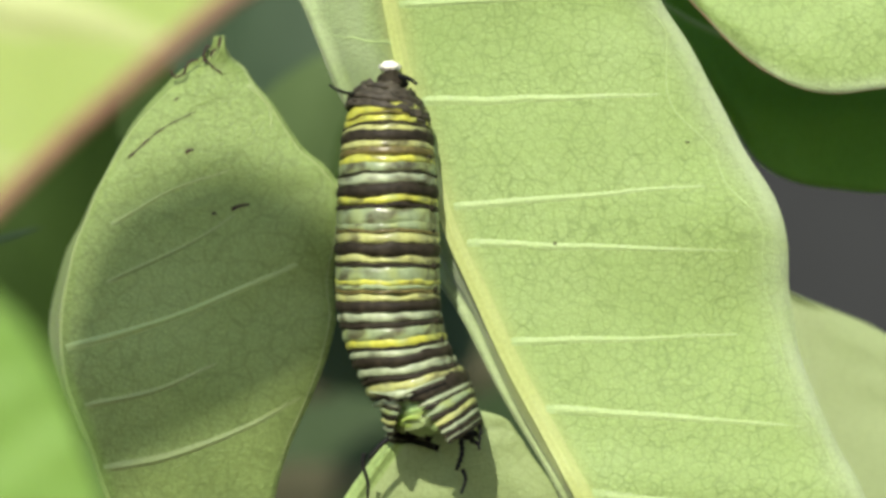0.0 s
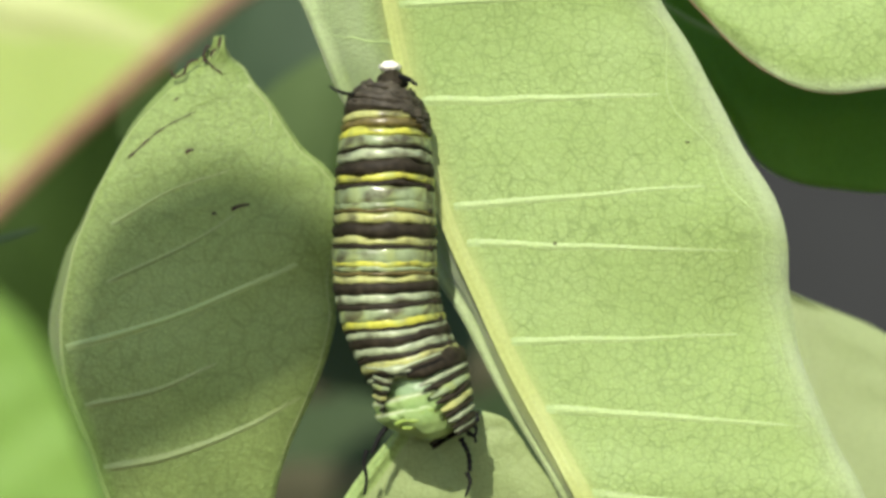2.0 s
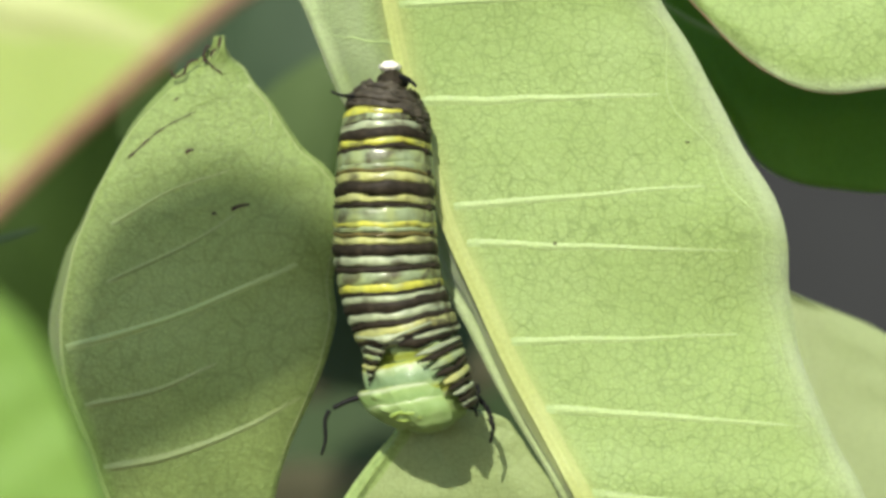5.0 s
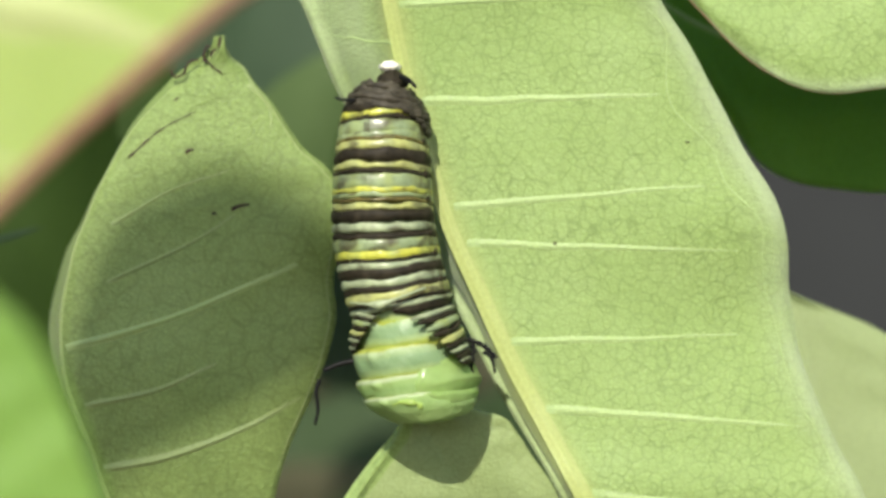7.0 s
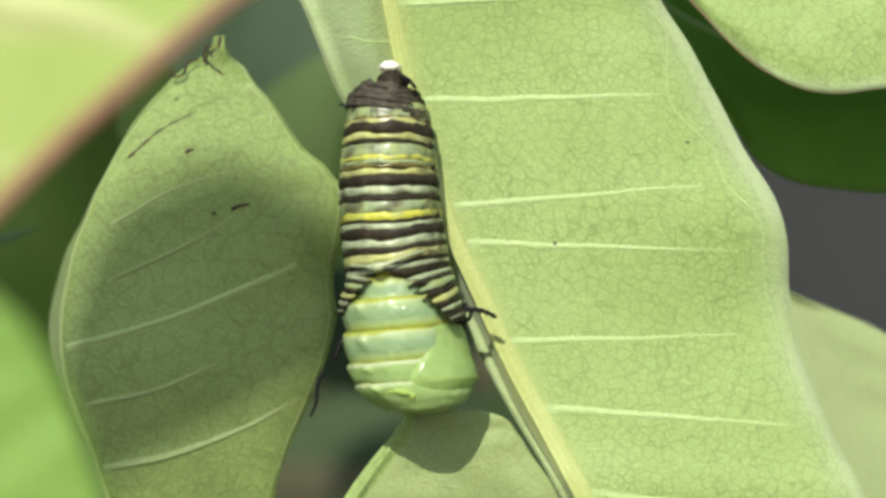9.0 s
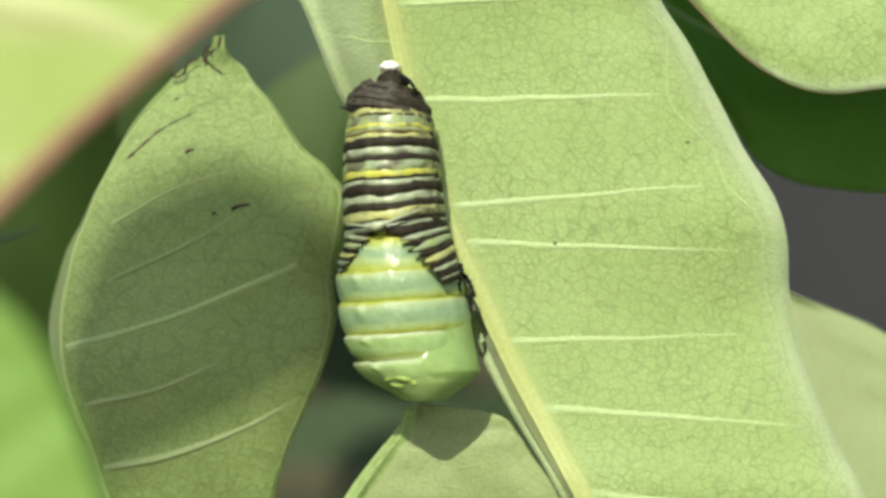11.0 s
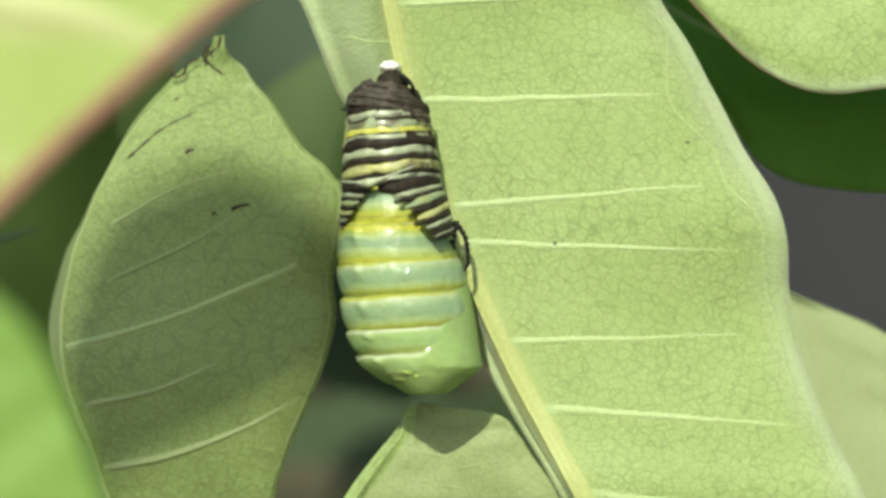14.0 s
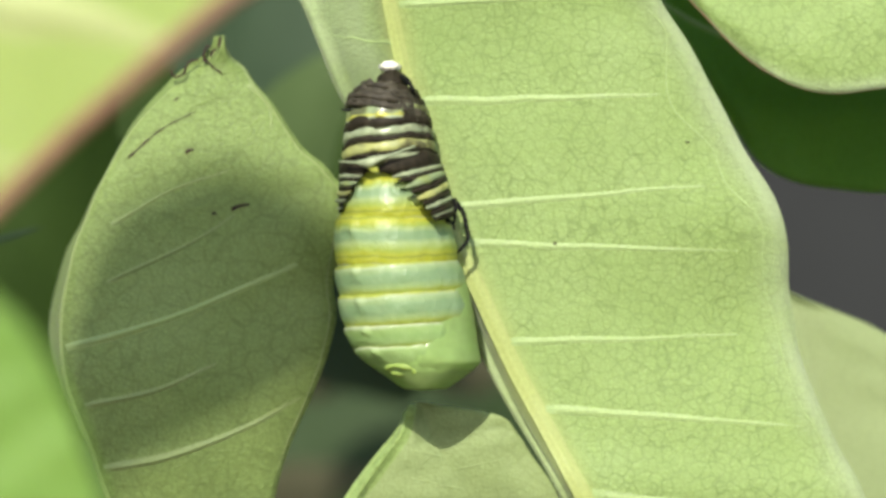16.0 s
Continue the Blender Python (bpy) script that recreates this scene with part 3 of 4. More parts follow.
far_clump("low_foliage", M_HAZE, "blurred grey-green foliage low behind the leaves",
          [(585, 690, 390, 0.12, 1.2), (560, 840, 410, 0.12, -1.1), (850, 690, 380, 0.12, 0.7), (720, 740, 430, 0.13, -0.8), (640, 800, 400, 0.11, 0.3), (540, 640, 440, 0.13, 0.8), (900, 780, 420, 0.12, -0.3), (600, 560, 450, 0.13, 0.2), (660, 660, 470, 0.14, 1.0),
           (500, 760, 480, 0.14, -0.5), (590, 600, 430, 0.12, 0.5), (620, 520, 460, 0.12, -0.4)])
far_clump("green_low_foliage", M_TEAL, "blurred green leaves low behind", [(650, 720, 430, 0.05, 1.2), (560, 780, 440, 0.05, 0.9)])
far_clump("brownish_low_foliage", M_DRY, "blurred brownish leaves low behind", [(600, 650, 350, 0.03, 1.4, 0.15), (560, 860, 350, 0.04, 1.5, 0.12), (860, 650, 350, 0.03, 1.5, 0.15)])

shade_plant = thing("tall_milkweed_plant", "tall green milkweed plant whose upper leaf casts a shadow", "plant", (SUN_FROM.x * 0.6 + spot(385, 880, 10).x, SUN_FROM.y * 0.6 + 0.01, 0.0))
shade, SHADE = build_leaf(shade_plant, shade_rows, M_FRESH, "green leaf above, towards the sun", rib=(0.3, 0.6), bow=0.3, ripple=0.3, seed=33, n=30, across=8)
shade.matrix_parent_inverse = Matrix.Translation(-shade_plant.location)
shade.location = SUN_FROM * 0.60
top = SUN_FROM * 0.60 + spot(385, 880, 10)
v, f = tube(glide([(0.012, 0.01, 0), (0.008, 0.0, 0.4), (0.004, 0.004, 0.8), (0, 0, top.z)], 24), [0.0045 - 0.003 * k / 24 for k in range(25)], 12)
part("stem", mesh_from("stem", v, f, M_STEM), shade_plant)

# ---- silk pad ----
PAD = spot(690, 118, 0)
random.seed(5)
verts, faces = [], []
for k in range(14):
    w = 2 * math.pi * k / 14
    a = Vector((math.cos(w) * 0.0010, 0.0024 + 0.0006 * math.sin(w), 0.0001 + 0.0003 * math.sin(w)))
    b = Vector((random.uniform(-2, 2) * 1e-4, 0.0002, -0.0006))
    mid = (a + b) / 2 + Vector((random.uniform(-2, 2) * 1e-4, -0.0003, random.uniform(0, 3) * 1e-4))
    tv, tf = tube(glide([a, mid, b], 6), [0.00008] * 7, 5)
    n0 = len(verts)
    verts += tv
    faces += [tuple(i + n0 for i in q) for q in tf]
bm = bmesh.new()
bmesh.ops.create_icosphere(bm, subdivisions=3, radius=1)
for q in bm.verts:
    q.co = Vector((q.co.x * 0.00085, q.co.y * 0.0011 + 0.0008, q.co.z * 0.00052)) * (1 + 0.35 * noise.noise(q.co * 3))
n0 = len(verts)
verts += [q.co.copy() for q in bm.verts]
faces += [tuple(q.index + n0 for q in fc.verts) for fc in bm.faces]
bm.free()
silk = tagged(new("silk_pad", mesh_from("silk_pad", verts, faces, M_SILK)), "small white silk pad spun on the leaf's midrib", "silk")
silk.location = PAD

# ---- the animal ----
animal = thing("monarch_caterpillar", "striped caterpillar shedding its skin, green pupa emerging below", "caterpillar", PAD)
SEAM = radians(-20)


def own(u, v, d=0.0):
    """A place in the animal's space."""
    return Vector(((u - 690) * U, d * 1e-3, -(v - 118) * U))


PETALS = 8      # a whole band is made of this many plates
PROFILE = [(-0.56, -0.075), (-0.5, -0.03), (-0.36, 0.4), (-0.15, 0.9), (0.0, 1.0), (0.15, 0.9), (0.36, 0.4), (0.5, -0.03), (0.56, -0.075)]


def arc(name, r, h, mat, lo, hi, seed, bulge, label, steps, split=None):
    """A stretch of a skin band from angle lo to hi, with a swollen, wrinkled section."""
    verts, faces, tones = [], [], []
    for i in range(steps + 1):
        w = lo + (hi - lo) * i / steps
        n1 = noise.noise(Vector((math.cos(w) * 2.0, math.sin(w) * 2.0, seed * 1.7)))
        n2 = noise.noise(Vector((math.cos(w) * 5.0, math.sin(w) * 5.0, seed * 2.9 + 40)))
        n0 = noise.noise(Vector((math.cos(w) * 1.6, math.sin(w) * 1.6, seed * 0.12 + 9)))
        side = 1.3 * max(0.0, 1 - abs(math.degrees(w) - 62) / 26)
        knob = 5.5 * math.exp(-((math.degrees(w) + 46) / 5.5) ** 2) if mat not in (M_BLACK, M_UMBER) else 0.0
        slim = 1.0 if split is None else min(1.0, 0.35 + 0.65 * abs(w - split) / radians(16))
        for z, b in PROFILE:
            dark = noise.noise(Vector((math.cos(w) * 2.6, math.sin(w) * 2.6, seed * 3.3 + z * 1.3)))
            blot = noise.noise(Vector((math.cos(w) * 9.0, math.sin(w) * 9.0, seed * 1.9 + z * 1.2)))
            tones.append(min(1.0, max(0.0, (dark - 0.02) * 2.8) * 0.8 + side * max(0.0, min(1.0, blot * 4 + 0.8)) + max(0.0, abs(z) - 0.36) * 1.8))
            rr = r + (bulge * b if b > 0 else r * b) + 1.0 * n2 + knob * max(b, 0.0)
            zz = z * h * slim * (1 + 0.45 * n1) + 2.0 * n2 + 2.0 * n1 + 4.5 * n0
            verts.append(Vector((rr * math.sin(w), -rr * math.cos(w) * 0.96, zz)) * U)
    m = len(PROFILE)
    for i in range(steps):
        for j in range(m - 1):
            a = i * m + j
            faces.append((a, a + m, a + m + 1, a + 1))
    me = mesh_from(name, verts, faces, mat)
    me.attributes.new("tone", "FLOAT", "POINT").data.foreach_set("value", tones)
    return part(name, me, animal, label)


def half_ring(name, r, h, mat, side, seed, bulge, label=""):
    lo, hi = (SEAM, SEAM + radians(135)) if side > 0 else (SEAM - radians(100), SEAM)
    return arc(name, r, h, mat, lo, hi, seed, bulge, label, 30, SEAM)


def petal_angle(k):
    return SEAM + 2 * math.pi * (k + 0.5) / PETALS


def petals(name, r, h, mat, seed, bulge, label):
    w = math.pi / PETALS
    return [arc(name, r, h, mat, petal_angle(k) - w, petal_angle(k) + w, seed, bulge, label, 16) for k in range(PETALS)]


# bands of each body segment, from its broad black band down: place within the segment, height, swelling, colour
PATTERNS = {
    -1: [(0.40, 9, 2.0, "umber"), (0.53, 18, 1.4, "yellow"), (0.63, 5, 1.9, "umber"), (0.72, 12, 1.4, "yellow"), (0.80, 8, 2.3, "black"), (0.885, 15, 1.8, "cream")],
    0: [(0.0, 24, 3.2, "black"), (0.165, 13, 1.8, "cream"), (0.285, 15, 2.0, "umber"), (0.44, 14, 1.5, "yellow"), (0.58, 20, 1.0, "pale"), (0.685, 5, 2.2, "black"), (0.80, 17, 1.8, "white")],
    1: [(0.0, 25, 3.2, "black"), (0.165, 15, 1.8, "yellow"), (0.275, 10, 2.4, "black"), (0.44, 30, 1.0, "pale"), (0.61, 14, 1.5, "pale"), (0.69, 7, 2.1, "umber"), (0.81, 17, 1.8, "cream")],
    2: [(0.0, 25, 3.2, "black"), (0.185, 14, 1.8, "cream"), (0.29, 9, 2.4, "black"), (0.45, 30, 1.0, "pale"), (0.60, 12, 1.5, "yellow"), (0.675, 11, 1.6, "pale"), (0.755, 7, 2.1, "umber"), (0.86, 14, 1.8, "cream")],
    3: [(0.0, 25, 3.2, "black"), (0.21, 16, 1.8, "white"), (0.35, 13, 2.3, "black"), (0.51, 23, 1.2, "pale"), (0.68, 16, 1.6, "yellow"), (0.775, 7, 2.2, "black"), (0.88, 13, 1.8, "white")],
    4: [(0.0, 22, 3.2, "black"), (0.245, 16, 1.8, "white"), (0.42, 12, 2.4, "black"), (0.61, 19, 1.6, "cream"), (0.77, 7, 2.3, "black"), (0.885, 10, 1.8, "white")]}
COLOURS = {"black": M_BLACK, "white": M_WHITE, "pale": M_PALE, "yellow": M_YELLOW, "cream": M_CREAM, "umber": M_UMBER}
RADII = [74, 82, 89, 93, 94, 93, 91]
BANDS = []      # (colour, plates, segment, place in it, radius)
seed = 0
for seg in range(-1, 5):
    for f, h, bulge, colour in PATTERNS[seg]:
        seed += 1
        r = RADII[seg + 1] + (RADII[seg + 2] - RADII[seg + 1]) * f
        col = COLOURS[colour]
        lab = colour + " skin band"
        BANDS.append((colour, petals("skin_band", r, h, col, seed, bulge, lab), seg, f, r))

# the front end: bands that part along the back, given as distance below the last broad band, height, colour
FRONT = [(2, 23, "black"), (17, 9, "white"), (24, 10, "black"), (34, 11, "pale"), (43, 11, "black"), (53, 12, "cream"), (61, 9, "black"), (69, 9, "white"), (77, 13, "black"), (83, 5, "white"), (87, 9, "black")]
FRONTS = []
for off, h, colour in FRONT:
    seed += 1
    r = 88 + off * 0.25
    FRONTS.append([half_ring("skin_band", r, h * 1.12, COLOURS[colour], s, seed, 2.0, colour + " skin band") for s in (-1, 1)] + [off, r])

# white edge where the skin has parted, and dark spots along the flank
pts = []
for i in range(21):
    w = radians(-66 + 100 * i / 20)
    x, x0 = 91 * math.sin(w), 91 * math.sin(SEAM)
    pts.append(Vector((x, -91 * math.cos(w) * 0.96 - 3, 0.30 * max(0, x - x0) + 0.14 * max(0, x0 - x))) * U)
v, f = tube(pts, [(2.4 + 6.5 * math.exp(-((i - 9.2) / 2.0) ** 2)) * U for i in range(21)], 8)
SPLIT = part("skin_seam", mesh_from("skin_seam", v, f, M_WHITE), animal, "white edge of the parted skin")
SPOTS = []
for seg, f, w in ((0, 0.36, 66), (1, 0.30, 64), (1, 0.68, 66), (2, 0.30, 64), (2, 0.72, 66), (3, 0.34, 64), (3, 0.74, 66), (4, 0.40, 64)):
    bm = bmesh.new()
    bmesh.ops.create_icosphere(bm, subdivisions=2, radius=1)
    a = radians(w)
    for q in bm.verts:
        p = Vector((q.co.x * 9, q.co.y * 5, q.co.z * 7)) * (1 + 0.3 * noise.noise(q.co * 2 + Vector((seg, f, w))))
        q.co = (Matrix.Rotation(a, 3, "Z") @ (p + Vector((0, -(RADII[seg + 1] + 1.5) * 0.97, 0)))) * U
    me = bpy.data.meshes.new("side_spot")
    bm.to_mesh(me)
    bm.free()
    me.materials.append(M_BLACK)
    me.polygons.foreach_set("use_smooth", [True] * len(me.polygons))
    SPOTS.append((part("side_spot", me, animal, "black spot on the flank"), seg, f, w, RADII[seg + 1]))

# hind end: a black knob with the clasping stalk, and two short threads
bm = bmesh.new()
bmesh.ops.create_icosphere(bm, subdivisions=4, radius=1)
for q in bm.verts:
    n1 = noise.noise(q.co * 2.6) * 0.16 + noise.noise(q.co * 7) * 0.07
    taper = 1.0 - 0.25 * q.co.z
    q.co = Vector((q.co.x * 27 * taper, q.co.y * 27 * taper, q.co.z * 20)) * (1 + n1) * U + own(694, 143)
me = bpy.data.meshes.new("hind_knob")
bm.to_mesh(me)
bm.free()
me.materials.append(M_BLACK)
me.polygons.foreach_set("use_smooth", [True] * len(me.polygons))
part("hind_knob", me, animal, "black wrinkled hind knob")
bm = bmesh.new()
bmesh.ops.create_icosphere(bm, subdivisions=4, radius=1)
for q in bm.verts:
    n1 = noise.noise(Vector((q.co.x * 1.2 + 3, q.co.y * 1.2, q.co.z * 7 + q.co.x * 1.5))) * 0.13 + noise.noise(q.co * 9) * 0.04
    k = 1.0 if q.co.z < 0 else 0.96
    q.co = Vector((q.co.x * 66 * k, q.co.y * 64 * k, q.co.z * 31)) * (1 + n1) * U + own(686, 189)
me = bpy.data.meshes.new("hind_shield")
bm.to_mesh(me)
bm.free()
me.materials.append(M_BLACK)
me.polygons.foreach_set("use_smooth", [True] * len(me.polygons))
part("hind_shield", me, animal, "dark wrinkled hind shield")


def fold(v, r, h, seed, lo=0.0, hi=360.0):
    """A crumpled fold of shed skin round the hind end."""
    verts, faces = [], []
    for i in range(73):
        w = radians(lo + (hi - lo) * i / 72)
        n1 = noise.noise(Vector((math.cos(w) * 1.4, math.sin(w) * 1.4, seed * 2.3)))
        n2 = noise.noise(Vector((math.cos(w) * 5.0, math.sin(w) * 5.0, seed * 4.1)))
        for k in range(9):
            a = math.pi * (k / 8 - 0.5)
            rr = (r - 5 + 5 * math.cos(a)) * (1 + 0.035 * n1 + 0.03 * n2)
            verts.append(Vector((rr * math.sin(w), -rr * math.cos(w) * 0.96, h * math.sin(a) * (1 + 0.5 * n2) + 6 * n1 + 2.5 * n2 + 7 * math.cos(w) - 8 * math.sin(w))) * U)
    for i in range(72):
        for k in range(8):
            q = i * 9 + k
            faces.append((q, q + 9, q + 10, q + 1))
    ob = part("skin_fold", mesh_from("skin_fold", verts, faces, M_FOLD), animal, "crumpled brown-black fold of shed skin")
    ob.location = own(684, v)


for n, (v, r, h) in enumerate([(158, 45, 5), (164, 53, 5), (170, 60, 6), (177, 66, 5), (184, 70, 6), (191, 73, 5), (197, 74, 5)]):
    fold(v, r, h, n + 1)
# crumpled skin gathered on one shoulder
for n, (v, r, h, lo) in enumerate([(199, 77, 6, 22), (206, 79, 5, 32), (213, 80, 5, 42), (221, 81, 5, 52), (230, 82, 5, 60)]):
    fold(v, r, h, n + 11, lo, 150)



def thread(name, points, r0, r1, label, knots=0.12, n=18):
    """A thin black jointed thread, points as (u, v, d) about its own root."""
    pts = glide([(x * U, d * 1e-3, -y * U) for x, y, d in points], n)
    v, f = tube(pts, [(r0 + (r1 - r0) * i / n) * 1.0 * U for i in range(n + 1)], 7, knots)
    return part(name, mesh_from(name, v, f, M_JET), animal, label)


HIND_THREAD = thread("hind_thread", [(10, 4, 0), (-18, 6, -1), (-42, 0, -1.5), (-58, -10, -1.5)], 4.5, 2.0, "short black hind thread")
HIND_THREAD_R = thread("hind_thread", [(0, 0, 0), (16, 5, -1), (30, 15, -1.5)], 5.0, 3.0, "short black hind thread")
FEELER_L = thread("feeler", [(0, 0, 0), (-30, 10, 0), (-58, 26, 0)], 5.5, 4.2, "black feeler thread")
FEELER_L_TIP = thread("feeler", [(0, 0, 0), (-6, 20, 0), (-3, 52, 0), (-8, 80, 0)], 4.5, 2.6, "black feeler thread")
FEELER_R = thread("feeler", [(0, 0, 0), (10, 30, 0), (8, 62, 0)], 5.0, 4.0, "black feeler thread", 0.3)
FEELER_R_TIP = thread("feeler", [(0, 0, 0), (6, 18, 0), (-2, 44, 0)], 4.5, 2.5, "black feeler thread", 0.3)
bm = bmesh.new()
bmesh.ops.create_icosphere(bm, subdivisions=3, radius=1)
for q in bm.verts:
    q.co = Vector((q.co.x * 17, q.co.y * 19, q.co.z * 13)) * (1 + 0.16 * noise.noise(q.co * 2.5)) * U
me = bpy.data.meshes.new("head_capsule")
bm.to_mesh(me)
bm.free()
me.materials.append(M_JET)
me.polygons.foreach_set("use_smooth", [True] * len(me.polygons))
HEAD = part("head_capsule", me, animal, "black shed head capsule")
LEGS = [thread("leg", [(0, 0, -0.5), (7, 10, -1), (4, 22, -1)], 4.5, 2.0, "short black leg", 0.25, 8) for k in range(3)]


# pupa: one smooth form cut into rings, each in two halves. Rows: height above its lowest point, middle, half width
FORM = [(0, 753, 30), (4, 753, 40), (10, 753, 49), (20, 753, 63), (35, 752, 84), (50, 747, 96), (70, 736, 104), (90, 727, 109), (115, 720, 112), (140, 716, 113), (170, 711, 112), (200, 705, 110), (220, 701, 108),
        (250, 699, 106), (290, 694, 100), (330, 689, 92), (360, 684, 82), (390, 680, 68), (440, 680, 50)]
LINES = (78, 115, 170, 222, 304, 375, 440)


def form(h):
    hs = [f[0] for f in FORM]
    return float(np.interp(h, hs, [f[1] for f in FORM])), float(np.interp(h, hs, [f[2] for f in FORM]))


def pupa_plate(name, top, joint, bottom, mat, k, seed, mid, label, closed=False):
    """One of the plates of a ring from top down to bottom; below the joint it slips under its neighbour."""
    lo, hi = petal_angle(k) - math.pi / PETALS, petal_angle(k) + math.pi / PETALS
    verts, faces = [], []
    steps, rows = 22, 18
    for i in range(steps + 1):
        w = lo + (hi - lo) * i / steps
        n2 = noise.noise(Vector((math.cos(w) * 2.0, math.sin(w) * 2.0, seed * 3.1)))
        n3 = noise.noise(Vector((math.cos(w) * 6.0, math.sin(w) * 6.0, seed * 5.3)))
        for j in range(rows + 1):
            h = top + (bottom - top) * (j / rows)
            c, a = form(max(h, 0))
            a -= 5.0 * max(0, 1 - (top - h) / 7) ** 1.5 if not closed else 0
            a -= (10.0 if joint > 90 else 5.0) * max(0, (joint - h) / max(1, joint - bottom)) if h < joint and not closed else 0
            t = min(1, max(0, (top - h) / max(1, top - joint)))
            a += (3.8 if joint > 90 else 2.2) * math.sin(math.pi * t) ** 0.7 + (2.2 * n2 + 1.4 * n3 if closed else 1.4 * n2 + 1.0 * n3)
            a += 8.5 * math.exp(-(((math.degrees(w) + 221) % 360 - 180) / 4.4) ** 2 - ((t - 0.24) / 0.22) ** 2) if not closed else 0
            if closed and j == rows:
                a *= 0.05
            verts.append(Vector((c - mid + a * math.sin(w), -(0.35 * a + 0.65 * (a - form(max(h, 0))[1] + form(min(h + 35, max(h, 95)))[1])) * math.cos(w) * 0.93, h - top + 2.4 * n2 + 1.2 * n3)) * U)
    for i in range(steps):
        for j in range(rows):
            q = i * (rows + 1) + j
            faces.append((q, q + 1, q + rows + 2, q + rows + 1))
    return part(name, mesh_from(name, verts, faces, mat), animal, label)


PUPA = []
for n, top in enumerate(LINES):
    joint = LINES[n - 1] if n else 44
    mat = M_BANDS[2] if n == 0 else M_BANDS[1] if n == 1 else M_BANDS[0] if n < 4 else M_BANDS_UP
    mid, r = form(top)
    PUPA.append(([pupa_plate("pupa_ring", top + 6, joint + 4, joint - 14, mat, k, n, mid, "banded jade green pupa ring") for k in range(PETALS)], mid, r))
CAP_MID = form(50)[0]
CAPS = [pupa_plate("pupa_front", 56, 0, 0, M_CASE, k, 9, CAP_MID, "smooth jade green front end of the pupa", True) for k in range(PETALS)]
# raised lip around the dimple
lip = glide([(-20, 41), (-46, 45), (-60, 40), (-50, 33), (-24, 31), (-12, 36), (-22, 42)], 28)
pts = []
for x, h in lip:
    c, a = form(h)
    pts.append(Vector((x, -0.93 * math.sqrt(max(1, a * a - (x + CAP_MID - c) ** 2)) - 9.0, h - 56)) * U)
v, f = tube(pts, [(4.6 + 1.4 * math.sin(i * 0.9)) * U for i in range(29)], 8)
LIP = part("pupa_lip", mesh_from("pupa_lip", v, f, M_DIMPLE), animal, "lime yellow rim of the pupa's dimple")


def wing(rows, label):
    """A raised flank shell; rows of height and the angle at which it starts."""
    verts, faces = [], []
    n = 54
    rows = glide(rows, n)
    for i, (h, start) in enumerate(rows):
        c, a = form(h)
        lift = 9.0 * min(1, (i + 0.5) / 8) * min(1, (n + 0.5 - i) / 10)
        for k in range(31):
            w = radians(start + (165 - start) * k / 30)
            e = a + lift * min(1, k / 8) ** 0.8 - (4 if k in (0, 30) else 0) + 0.9 * noise.noise(Vector((h * 0.02, w * 2, 4.4)))
            verts.append(Vector((c - CAP_MID + e * math.sin(w), -(0.35 * e + 0.65 * (e - a + form(min(h + 35, max(h, 95)))[1])) * 0.93 * math.cos(w), h - 56)) * U)
    for i in range(n):
        for k in range(30):
            faces.append((i * 31 + k, i * 31 + k + 1, (i + 1) * 31 + k + 1, (i + 1) * 31 + k))
    return part("wing_case", mesh_from("wing_case", verts, faces, M_CASE), animal, label)


WING = wing([(30, -4), (46, -10), (60, -6), (78, 6), (100, 20), (126, 30), (155, 38), (185, 48), (205, 58), (224, 74)], "smooth yellow-green wing case")


